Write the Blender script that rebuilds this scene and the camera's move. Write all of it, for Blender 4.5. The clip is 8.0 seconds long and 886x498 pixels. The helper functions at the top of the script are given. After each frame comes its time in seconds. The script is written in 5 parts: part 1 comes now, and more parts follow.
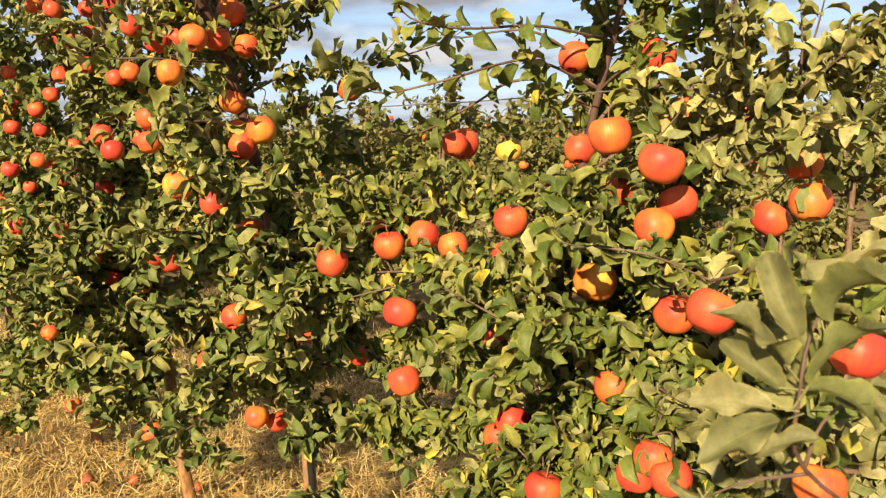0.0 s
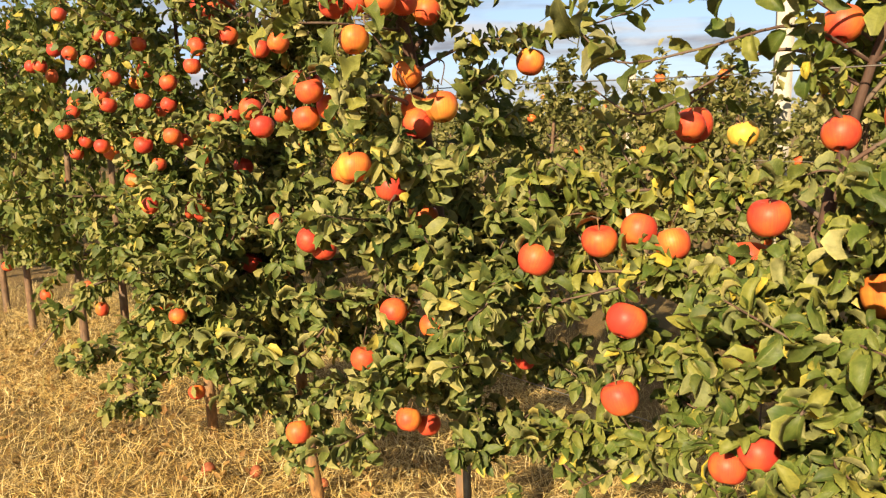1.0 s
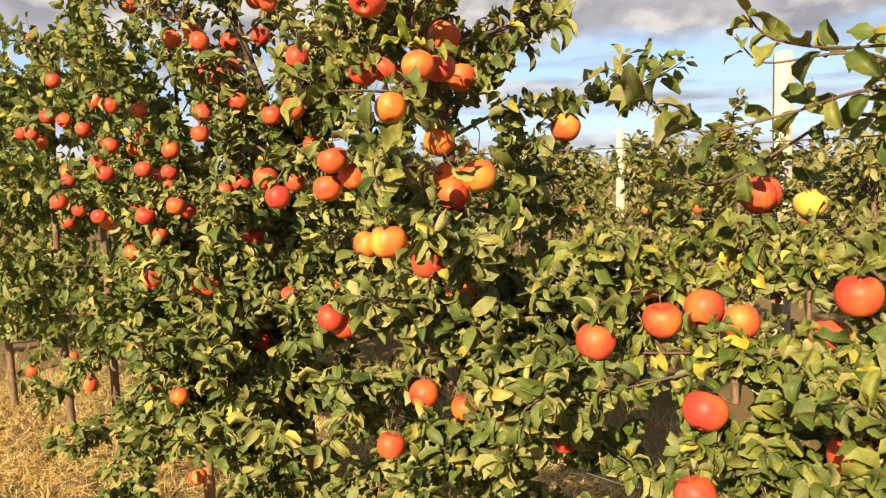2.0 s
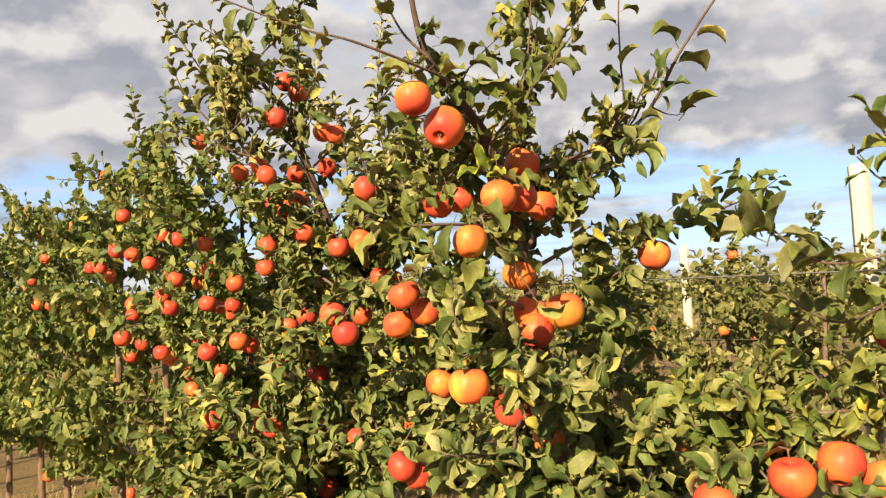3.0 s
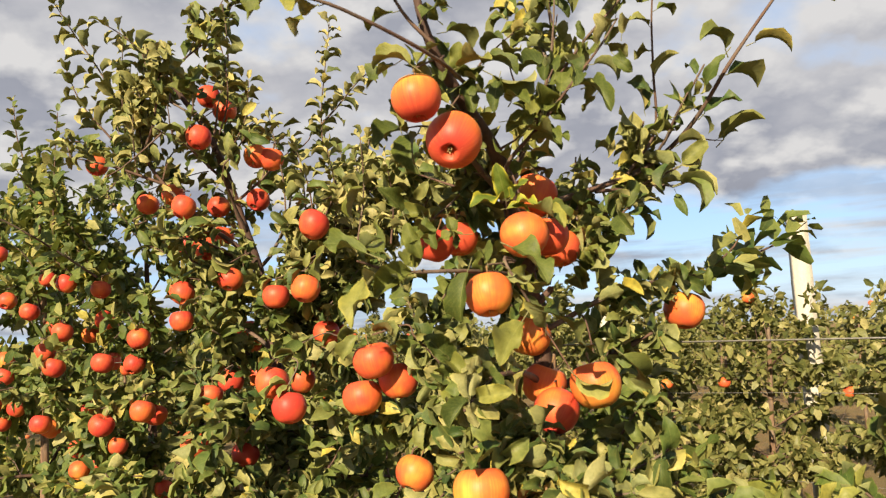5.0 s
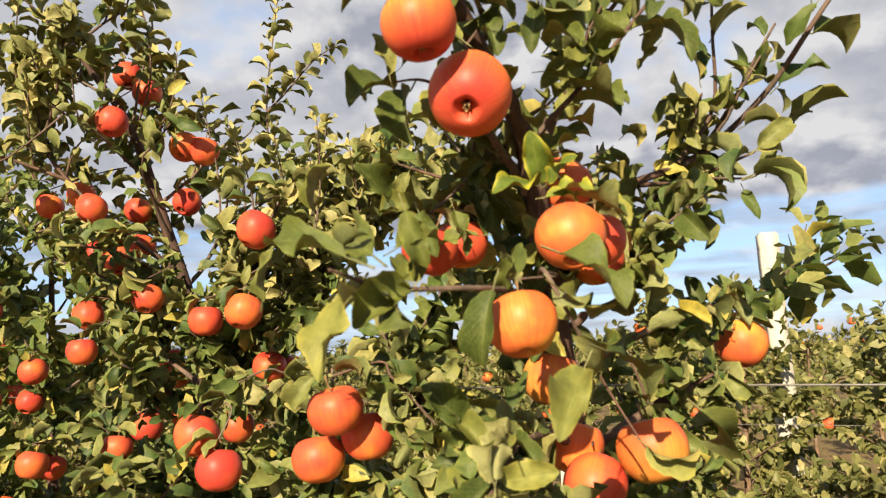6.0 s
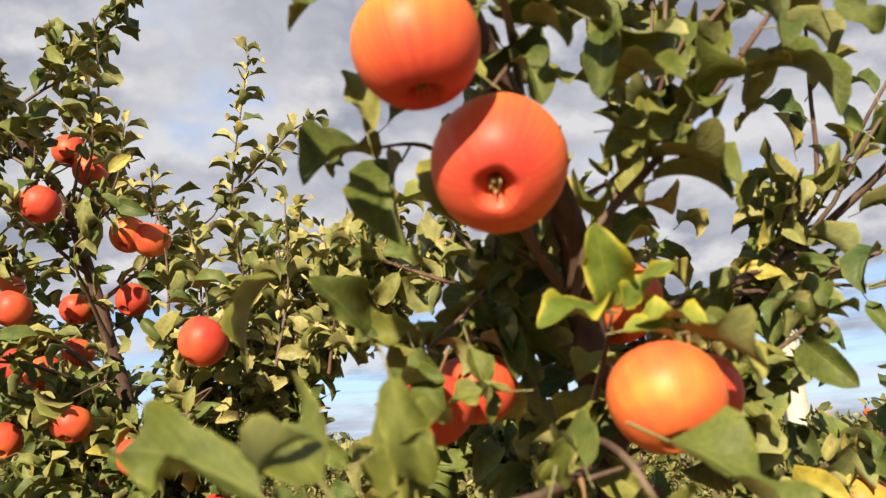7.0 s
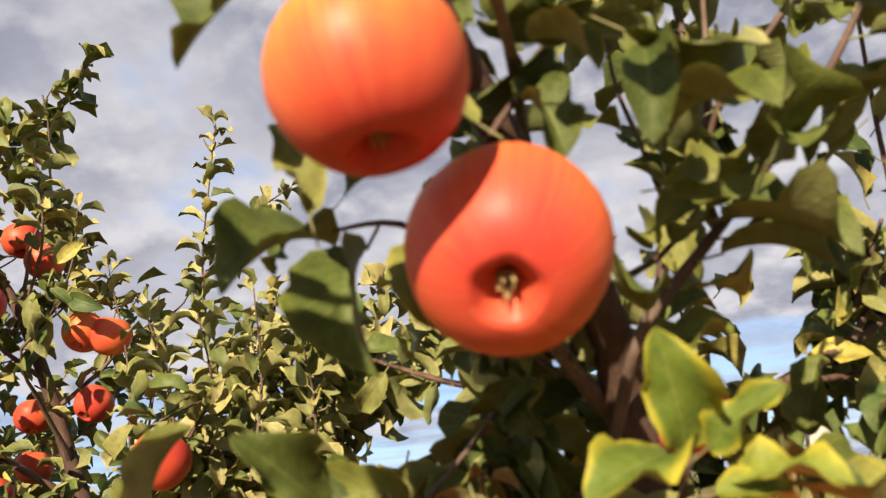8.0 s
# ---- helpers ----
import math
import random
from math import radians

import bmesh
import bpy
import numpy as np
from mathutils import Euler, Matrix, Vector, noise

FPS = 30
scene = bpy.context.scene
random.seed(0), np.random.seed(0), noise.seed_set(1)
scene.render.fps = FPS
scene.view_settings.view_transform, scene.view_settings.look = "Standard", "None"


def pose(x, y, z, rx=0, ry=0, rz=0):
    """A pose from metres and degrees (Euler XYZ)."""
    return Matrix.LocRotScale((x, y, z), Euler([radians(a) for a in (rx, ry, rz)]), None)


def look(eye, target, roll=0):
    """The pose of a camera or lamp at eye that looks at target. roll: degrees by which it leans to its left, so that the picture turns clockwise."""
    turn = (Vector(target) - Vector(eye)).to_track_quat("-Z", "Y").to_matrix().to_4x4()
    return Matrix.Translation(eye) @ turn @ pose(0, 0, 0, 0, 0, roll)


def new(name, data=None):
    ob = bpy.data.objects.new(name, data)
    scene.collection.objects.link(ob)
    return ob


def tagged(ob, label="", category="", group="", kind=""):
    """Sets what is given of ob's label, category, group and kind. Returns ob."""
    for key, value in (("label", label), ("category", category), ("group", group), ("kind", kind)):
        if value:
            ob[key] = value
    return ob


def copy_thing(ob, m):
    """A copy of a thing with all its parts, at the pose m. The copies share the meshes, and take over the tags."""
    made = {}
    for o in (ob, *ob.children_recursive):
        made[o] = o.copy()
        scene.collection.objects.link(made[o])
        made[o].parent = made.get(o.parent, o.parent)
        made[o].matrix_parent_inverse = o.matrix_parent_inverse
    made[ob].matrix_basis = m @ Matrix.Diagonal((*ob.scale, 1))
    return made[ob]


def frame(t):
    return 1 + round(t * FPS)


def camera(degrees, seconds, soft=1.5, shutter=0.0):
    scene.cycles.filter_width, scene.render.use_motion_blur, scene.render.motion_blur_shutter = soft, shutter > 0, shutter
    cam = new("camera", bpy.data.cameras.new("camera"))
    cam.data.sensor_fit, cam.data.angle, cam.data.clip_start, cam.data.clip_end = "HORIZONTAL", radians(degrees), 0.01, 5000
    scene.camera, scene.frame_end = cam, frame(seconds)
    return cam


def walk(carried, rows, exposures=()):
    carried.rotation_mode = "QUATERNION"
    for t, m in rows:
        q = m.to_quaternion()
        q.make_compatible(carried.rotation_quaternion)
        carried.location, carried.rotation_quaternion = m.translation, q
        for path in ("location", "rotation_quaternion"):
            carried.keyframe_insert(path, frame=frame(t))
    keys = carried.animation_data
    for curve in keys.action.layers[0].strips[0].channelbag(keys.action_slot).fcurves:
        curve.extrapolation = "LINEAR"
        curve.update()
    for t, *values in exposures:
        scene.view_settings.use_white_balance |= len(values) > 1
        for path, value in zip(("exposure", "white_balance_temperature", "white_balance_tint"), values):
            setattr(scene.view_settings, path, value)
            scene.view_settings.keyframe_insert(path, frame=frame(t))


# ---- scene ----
cam = camera(59.7, 8.0, 1.25)
cam.data.dof.use_dof, cam.data.dof.focus_distance, cam.data.dof.aperture_fstop = True, 2.0, 11.0
PATH = [
    (0, (0.012, 0.107, 1.408), (0.005, 2.086, 1.12), -1.9),
    (0.5, (-0.157, 0.21, 1.388), (-0.312, 2.18, 1.076), -1.2),
    (1, (-0.305, 0.323, 1.407), (-0.474, 2.288, 1.08), -1.0),
    (1.2, (-0.35, 0.332, 1.413), (-0.481, 2.303, 1.103), -1.3),
    (2.3, (-0.458, 0.497, 1.45), (-0.578, 2.491, 1.353), -1.8),
    (2.5, (-0.467, 0.523, 1.457), (-0.629, 2.517, 1.437), -2.1),
    (3, (-0.503, 0.573, 1.479), (-0.751, 2.554, 1.605), -2.9),
    (3.5, (-0.565, 0.628, 1.478), (-0.784, 2.609, 1.642), -1.5),
    (4, (-0.636, 0.693, 1.528), (-0.689, 2.683, 1.719), -2.7),
    (4.5, (-0.67, 0.777, 1.523), (-0.667, 2.769, 1.697), -2.7),
    (4.7, (-0.679, 0.829, 1.524), (-0.68, 2.82, 1.718), -3.0),
    (5.8, (-0.738, 1.244, 1.535), (-0.65, 3.224, 1.801), -1.7),
    (6, (-0.752, 1.29, 1.554), (-0.592, 3.265, 1.829), -2.8),
    (6.5, (-0.758, 1.421, 1.608), (-0.529, 3.375, 1.964), -3.6),
    (7, (-0.739, 1.566, 1.644), (-0.549, 3.499, 2.121), -3.0),
    (7.5, (-0.724, 1.67, 1.689), (-0.553, 3.577, 2.269), -4.8),
    (8, (-0.718, 1.704, 1.706), (-0.514, 3.592, 2.332), -6.5),
]
walk(cam, [(t, look(eye, target, roll)) for t, eye, target, roll in PATH], [(0, 1.14, 7500, 11), (1, 1.14, 7500, 12), (2.5, 1.20, 7300, 11), (3, 1.21, 7150, 10), (3.5, 1.26, 7000, 9), (4, 1.28, 6950, 9), (4.5, 1.05, 6950, 9), (6, 1.14, 6750, 9), (7, 1.11, 6700, 10), (8, 1.10, 6680, 13)])

# ---- light ----
SUN_FROM = Vector((-0.32, -0.86, 0.45)).normalized()
sun_elev = math.asin(SUN_FROM.z)
sun = new("sun", bpy.data.lights.new("sun", "SUN"))
sun.data.energy, sun.data.angle, sun.data.color = 5.0, radians(0.6), (1.0, 0.83, 0.60)
sun.matrix_world = look((0, 0, 0), -SUN_FROM)

world = bpy.data.worlds.new("sky")
scene.world = world
world.use_nodes = True


class Nodes:
    """Short hand for building node trees."""

    def __init__(self, tree):
        self.tree = tree
        tree.nodes.clear()

    def add(self, kind, **inputs):
        n = self.tree.nodes.new(kind)
        for k, v in inputs.items():
            self.put(n, k, v)
        return n

    def put(self, n, key, v):
        sock = n.inputs[int(key[1:])] if key[0] == "i" and key[1:].isdigit() else n.inputs[key.replace("_", " ")]
        if isinstance(v, bpy.types.NodeSocket):
            self.tree.links.new(v, sock)
        else:
            sock.default_value = v

    def math(self, op, a, b=0.0, clamp=False):
        n = self.add("ShaderNodeMath", i0=a, i1=b)
        n.operation, n.use_clamp = op, clamp
        return n.outputs[0]

    def ramp(self, fac, stops):
        n = self.add("ShaderNodeValToRGB", i0=fac)
        e = n.color_ramp.elements
        while len(e) < len(stops):
            e.new(0.5)
        for el, (p, c) in zip(e, stops):
            el.position = p
            el.color = (*c, 1) if isinstance(c, tuple) else (c, c, c, 1)
        return n.outputs[0]

    def mix(self, fac, a, b, blend="MIX"):
        n = self.tree.nodes.new("ShaderNodeMix")
        n.data_type, n.blend_type = "RGBA", blend
        for i, v in ((0, fac), (6, a), (7, b)):
            if isinstance(v, bpy.types.NodeSocket):
                self.tree.links.new(v, n.inputs[i])
            else:
                n.inputs[i].default_value = (*v, 1) if isinstance(v, tuple) else v
        return n.outputs[2]

    def noise(self, vec, scale, detail=4.0, rough=0.55):
        n = self.add("ShaderNodeTexNoise", Scale=scale, Detail=detail, Roughness=rough)
        if vec is not None:
            self.put(n, "Vector", vec)
        return n.outputs["Fac"]

    def mapped(self, vec, scale=(1, 1, 1), loc=(0, 0, 0)):
        n = self.add("ShaderNodeMapping", Vector=vec, Scale=scale, Location=loc)
        return n.outputs[0]


# sky: clear blue low down, broken cloud sheet above
w = Nodes(world.node_tree)
sky = w.add("ShaderNodeTexSky")
sky.sky_type, sky.sun_disc, sky.sun_elevation = "NISHITA", False, sun_elev
sky.sun_rotation = math.atan2(SUN_FROM.x, SUN_FROM.y)
sky.air_density, sky.dust_density, sky.ozone_density = 1.0, 0.6, 1.5
way = w.add("ShaderNodeTexCoord").outputs["Generated"]
sep = w.add("ShaderNodeSeparateXYZ", Vector=way)
high = w.math("MAXIMUM", sep.outputs[2], 0.0)


def deck(up):
    """The cloud sheet's plane coordinates for a look raised by up."""
    lift = w.math("ADD", high, 0.40 + up)
    return w.add("ShaderNodeCombineXYZ", X=w.math("DIVIDE", sep.outputs[0], lift), Y=w.math("DIVIDE", sep.outputs[1], lift), Z=0.0).outputs[0]


flat = deck(0.0)
sheet = w.noise(w.mapped(flat, loc=(3.1, 0.6, 0)), 1.9, 8.0, 0.50)
billow = w.noise(w.mapped(flat, loc=(0.2, 7.4, 2.0)), 5.6, 8.0, 0.50)
above = w.noise(w.mapped(deck(0.034), loc=(0.2, 7.4, 2.0)), 5.6, 8.0, 0.50)
thick = w.math("ADD", w.math("MULTIPLY", sheet, 0.70), w.ramp(high, [(0.12, 0.0), (0.19, 0.40)]))
cover = w.ramp(w.math("ADD", thick, w.math("MULTIPLY", billow, 0.25)), [(0.66, 0.0), (0.78, 1.0)])
streak = w.ramp(w.noise(w.mapped(way, scale=(2.2, 2.2, 26.0), loc=(0.5, 0.1, 0.35)), 1.6, 6.0), [(0.40, 0.0), (0.60, 0.9)])
streak = w.math("MULTIPLY", streak, w.ramp(high, [(0.10, 1.0), (0.24, 0.0)]))
cover = w.math("MAXIMUM", cover, streak, True)
# lit where a billow thins out upwards, grey under it
grey = w.ramp(w.math("ADD", w.math("MULTIPLY", billow, 0.4), w.math("MULTIPLY", sheet, 0.6)),
              [(0.38, (3.8, 3.88, 4.25)), (0.50, (2.3, 2.46, 3.0)), (0.64, (1.75, 1.9, 2.4))])
lit = w.ramp(w.math("ADD", w.math("SUBTRACT", billow, above), 0.5), [(0.46, 0.0), (0.62, 1.0)])
tone = w.mix(lit, grey, (4.5, 4.55, 4.8))
blue = w.mix(0.6, sky.outputs[0], (2.4, 4.2, 7.6))
both = w.mix(cover, blue, tone)
# overhead, out of view, the sky is darkened to deepen the shadows below
both = w.mix(w.ramp(high, [(0.55, 0.0), (0.95, 0.6)]), both, (1.0, 1.08, 1.3))
back = w.add("ShaderNodeBackground", Color=both, Strength=0.075)
out = w.add("ShaderNodeOutputWorld", Surface=back.outputs[0])


# ---- materials ----
def material(name):
    m = bpy.data.materials.new(name)
    m.use_nodes = True
    return m, Nodes(m.node_tree)


def finish(n, colour, rough, bump=None, strength=0.3, distance=0.002, translucent=None, share=0.25, **more):
    b = n.add("ShaderNodeBsdfPrincipled", Base_Color=colour, Roughness=rough, **more)
    if bump is not None:
        n.put(b, "Normal", n.add("ShaderNodeBump", Height=bump, Strength=strength, Distance=distance).outputs[0])
    surface = b.outputs[0]
    if translucent is not None:
        tr = n.add("ShaderNodeBsdfTranslucent", Color=translucent)
        surface = n.add("ShaderNodeMixShader", i0=share, i1=surface, i2=tr.outputs[0]).outputs[0]
    n.add("ShaderNodeOutputMaterial", Surface=surface)


def leaf_material(name, under, single, stops=None, gloss=0.52, margin=None):
    m, n = material(name)
    if single:
        pick = n.add("ShaderNodeObjectInfo").outputs["Random"]
    else:
        pick = n.add("ShaderNodeNewGeometry").outputs["Random Per Island"]
    uv = n.add("ShaderNodeTexCoord").outputs["UV"]
    s = n.add("ShaderNodeSeparateXYZ", Vector=uv)
    side = n.math("ABSOLUTE", n.math("SUBTRACT", s.outputs[0], 0.5))
    rib = n.ramp(side, [(0.0, 1.0), (0.035, 0.0)])
    # side veins slant towards the tip
    slant = n.math("SUBTRACT", n.math("MULTIPLY", s.outputs[1], 9.0), n.math("MULTIPLY", side, 7.0))
    vein = n.ramp(n.math("ABSOLUTE", n.math("SUBTRACT", n.math("FRACT", slant), 0.5)), [(0.0, 1.0), (0.10, 0.0)])
    lines = n.math("MAXIMUM", rib, n.math("MULTIPLY", vein, 0.45))
    where = n.add("ShaderNodeTexCoord").outputs["Object"]
    patch = n.noise(where, 34.0, 3.0)
    if under:
        base = n.ramp(pick, [(0.0, (0.135, 0.165, 0.060)), (0.35, (0.195, 0.220, 0.088)), (0.65, (0.255, 0.268, 0.112)), (0.94, (0.33, 0.32, 0.14)), (0.98, (0.42, 0.36, 0.11))])
        base = n.mix(n.math("MULTIPLY", lines, 0.4), base, (0.36, 0.34, 0.19))
        rough = 0.62
    else:
        last = [(0.97, (0.26, 0.27, 0.06))] if single else [(0.94, (0.31, 0.29, 0.105)), (0.99, (0.45, 0.38, 0.07))]
        base = n.ramp(pick, [(0.0, (0.028, 0.058, 0.018)), (0.27, (0.057, 0.106, 0.026)), (0.54, (0.118, 0.160, 0.040)), (0.82, (0.220, 0.228, 0.076))] + last if stops is None else stops)
        base = n.mix(n.math("MULTIPLY", lines, 0.50 if single else 0.35), base, (0.26, 0.28, 0.09))
        rough = gloss
    base = n.mix(n.ramp(patch, [(0.35, 0.0), (0.75, 0.45)]), base, (0.18, 0.182, 0.045))
    # cloudy blade: paler towards the margin, darker and lighter islands between the veins
    own = n.add("ShaderNodeCombineXYZ", X=n.math("ADD", n.math("MULTIPLY", s.outputs[0], 1.0), n.math("MULTIPLY", pick, 37.0)), Y=n.math("MULTIPLY", s.outputs[1], 2.0), Z=n.math("MULTIPLY", pick, 11.0)).outputs[0]
    island = n.noise(own, 3.2, 4.0, 0.62)
    base = n.mix(n.ramp(island, [(0.34, 0.55), (0.50, 0.0)]), base, n.mix(1.0, base, (0.50, 0.55, 0.50), "MULTIPLY"))
    base = n.mix(n.ramp(island, [(0.52, 0.0), (0.70, 0.50)]), base, n.mix(1.0, base, (1.45, 1.38, 1.40), "MULTIPLY"))
    rim = n.ramp(n.math("ADD", side, n.math("MULTIPLY", island, 0.10)), [(0.46, 0.0), (0.55, 0.55)])
    base = n.mix(rim, base, n.mix(1.0, base, (1.7, 1.55, 1.2), "MULTIPLY"))
    if margin:
        base = n.mix(n.ramp(n.math("ADD", side, n.math("MULTIPLY", island, 0.14)), [(0.38, 0.0), (0.56, 0.75)]), base, margin)
    spot = n.ramp(n.noise(where, 150.0, 2.0), [(0.70, 0.0), (0.76, 0.6)])
    base = n.mix(spot, base, (0.10, 0.055, 0.02))
    glow = n.mix(0.5, base, (0.22, 0.28, 0.03))
    height = n.math("ADD", n.math("MULTIPLY", lines, -0.6 if not under else 0.6), n.math("MULTIPLY", patch, 0.8))
    finish(n, base, rough, height, 0.55 if single else 0.5, 0.0014, glow, 0.18, Specular_IOR_Level=0.30)
    return m


leaf_top, leaf_under = leaf_material("leaf_top", False, False), leaf_material("leaf_under", True, False)
# a tree that turns yellow, a tree with paler leaves, the rows behind, and fresh spur leaves
leaf_yellowing = leaf_material("leaf_yellowing", False, False, [(0.0, (0.036, 0.070, 0.015)), (0.32, (0.070, 0.118, 0.021)), (0.62, (0.125, 0.165, 0.034)), (0.86, (0.215, 0.228, 0.052)), (0.955, (0.34, 0.31, 0.06)), (0.985, (0.54, 0.43, 0.06))])
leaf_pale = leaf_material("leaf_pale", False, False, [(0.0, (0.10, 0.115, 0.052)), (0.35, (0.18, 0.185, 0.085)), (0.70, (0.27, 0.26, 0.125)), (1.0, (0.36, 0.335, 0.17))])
# farther rows: distance haze and dust mixed into a paler leaf colour
leaf_row = leaf_material("leaf_row", False, False, [(0.0, (0.055, 0.072, 0.024)), (0.30, (0.105, 0.118, 0.040)), (0.60, (0.175, 0.178, 0.064)), (0.85, (0.26, 0.245, 0.098)), (1.0, (0.34, 0.30, 0.13))], 0.48)
# yellower shoot leaves, with the sunlit upper crown's paleness mixed in
leaf_shoot_sunlit = leaf_material("leaf_shoot_sunlit", False, False, [(0.0, (0.075, 0.105, 0.034)), (0.22, (0.155, 0.178, 0.058)), (0.5, (0.26, 0.258, 0.100)), (0.8, (0.36, 0.335, 0.150)), (1.0, (0.46, 0.40, 0.16))])
one_fresh = leaf_material("leaf_fresh_single", False, True, [(0.0, (0.095, 0.155, 0.020)), (0.6, (0.150, 0.215, 0.026)), (1.0, (0.27, 0.29, 0.035))], margin=(0.46, 0.40, 0.035))
one_pale = leaf_material("leaf_pale_single", False, True, [(0.0, (0.085, 0.10, 0.042)), (0.5, (0.15, 0.155, 0.072)), (1.0, (0.26, 0.25, 0.125))])
one_top, one_under = leaf_material("leaf_top_single", False, True, [(0.0, (0.034, 0.064, 0.014)), (0.35, (0.068, 0.102, 0.020)), (0.65, (0.120, 0.145, 0.028)), (0.88, (0.185, 0.195, 0.046)), (1.0, (0.245, 0.25, 0.056))], 0.54), leaf_material("leaf_under_single", True, True)


def bark_material(name, dark, light, upper=None):
    m, n = material(name)
    where = n.add("ShaderNodeTexCoord").outputs["Object"]
    long = n.noise(n.mapped(where, scale=(1, 1, 0.35)), 60.0, 5.0, 0.65)
    broad = n.noise(where, 9.0, 3.0)
    c = n.mix(n.ramp(long, [(0.35, 0.0), (0.7, 1.0)]), dark, light)
    c = n.mix(n.ramp(broad, [(0.45, 0.0), (0.7, 0.6)]), c, (0.20, 0.17, 0.13))
    if upper:
        # shade on the upper trunk is painted in as darker bark
        tall = n.add("ShaderNodeSeparateXYZ", Vector=where).outputs[2]
        young = n.mix(n.ramp(long, [(0.35, 0.0), (0.7, 1.0)]), *upper)
        c = n.mix(n.ramp(n.math("ADD", n.math("MULTIPLY", tall, 0.5), n.math("MULTIPLY", broad, 0.12)), [(0.45, 0.0), (0.68, 1.0)]), c, young)
    finish(n, c, 0.8, long, 0.7, 0.004)
    return m


bark = bark_material("bark", (0.075, 0.045, 0.028), (0.25, 0.15, 0.085))
young_bark = bark_material("young_bark", (0.055, 0.029, 0.021), (0.14, 0.078, 0.052))
# the trunk's last pair: dark tones that stand for shade higher up
trunk_bark = bark_material("trunk_bark", (0.13, 0.065, 0.026), (0.40, 0.205, 0.070), ((0.045, 0.024, 0.017), (0.11, 0.060, 0.040)))


def apple_material(name, ripe, cloud=0.90, streak=0.17, cheek=0.0):
    m, n = material(name)
    pick = n.add("ShaderNodeObjectInfo").outputs["Random"]
    where = n.add("ShaderNodeTexCoord").outputs["Object"]
    s = n.add("ShaderNodeSeparateXYZ", Vector=where)
    shift = n.add("ShaderNodeVectorMath", i0=where, i1=n.add("ShaderNodeCombineXYZ", X=n.math("MULTIPLY", pick, 7.0), Y=n.math("MULTIPLY", pick, 13.0), Z=0.0).outputs[0]).outputs[0]
    turn = n.math("ARCTAN2", s.outputs[1], s.outputs[0])
    stripe = n.add("ShaderNodeCombineXYZ", X=n.math("SINE", turn), Y=n.math("COSINE", turn), Z=n.math("MULTIPLY", s.outputs[2], 3.0)).outputs[0]
    lines = n.noise(n.mapped(stripe, scale=(10, 10, 1.0)), 1.6, 3.0, 0.5)
    broad = n.noise(shift, 13.0, 3.0, 0.5)
    # part of the skin stays yellow, more so on some fruit
    yellow = n.math("ADD", n.math("ADD", n.math("MULTIPLY", broad, cloud), n.math("ADD", n.math("MULTIPLY", lines, streak), n.math("MULTIPLY", s.outputs[2], cheek))), n.math("ADD", n.math("MULTIPLY", pick, 0.08), -ripe))
    base = n.ramp(yellow, [(0.38, (0.47, 0.048, 0.033)), (0.52, (0.56, 0.090, 0.040)), (0.64, (0.64, 0.150, 0.040)), (0.78, (0.70, 0.30, 0.055)), (0.96, (0.72, 0.50, 0.09))])
    fleck = n.ramp(n.noise(where, 330.0, 1.0), [(0.70, 0.0), (0.75, 0.12)])
    base = n.mix(fleck, base, (0.72, 0.40, 0.16))
    finish(n, base, 0.46, n.noise(where, 45.0, 3.0), 0.12, 0.002, Specular_IOR_Level=0.25, Subsurface_Weight=0.06, Subsurface_Radius=(0.006, 0.002, 0.001))
    return m


apple_skin = apple_material("apple_skin", -0.03)
SKINS = [apple_material("apple_skin_red", 0.10), apple_skin, apple_material("apple_skin_yellow", -0.08), apple_material("apple_skin_pale", -0.42)]


def plain(name, colour, rough=0.8, spread=0.25, scale=40.0, metal=0.0):
    m, n = material(name)
    where = n.add("ShaderNodeTexCoord").outputs["Object"]
    f = n.noise(where, scale, 5.0, 0.6)
    dark = tuple(c * (1 - spread) for c in colour)
    lite = tuple(min(1, c * (1 + spread)) for c in colour)
    finish(n, n.ramp(f, [(0.3, dark), (0.7, lite)]), rough, f, 0.3, 0.002, Metallic=metal)
    return m


apple_brown = plain("apple_brown", (0.30, 0.085, 0.035), 0.7, 0.5, 30.0)
stem_brown = plain("stem_brown", (0.20, 0.12, 0.05))
calyx_dry = plain("calyx_dry", (0.40, 0.29, 0.13), 0.9, 0.4, 200.0)
wire_steel = plain("wire_steel", (0.34, 0.33, 0.31), 0.45, 0.2, 30.0, 0.8)
stake_black = plain("stake_black", (0.012, 0.013, 0.014), 0.32, 0.4, 40.0)


def concrete_material():
    m, n = material("concrete")
    where = n.add("ShaderNodeTexCoord").outputs["Object"]
    fine, broad = n.noise(where, 90.0, 6.0, 0.7), n.noise(n.mapped(where, scale=(1, 1, 0.3)), 6.0, 4.0)
    c = n.ramp(fine, [(0.3, (0.42, 0.405, 0.35)), (0.7, (0.57, 0.55, 0.48))])
    c = n.mix(n.ramp(broad, [(0.5, 0.0), (0.72, 0.55)]), c, (0.40, 0.37, 0.30))
    pit = n.ramp(n.noise(where, 230.0, 2.0), [(0.66, 0.0), (0.72, 0.7)])
    finish(n, n.mix(pit, c, (0.24, 0.22, 0.19)), 0.85, fine, 0.5, 0.003)
    return m


concrete = concrete_material()


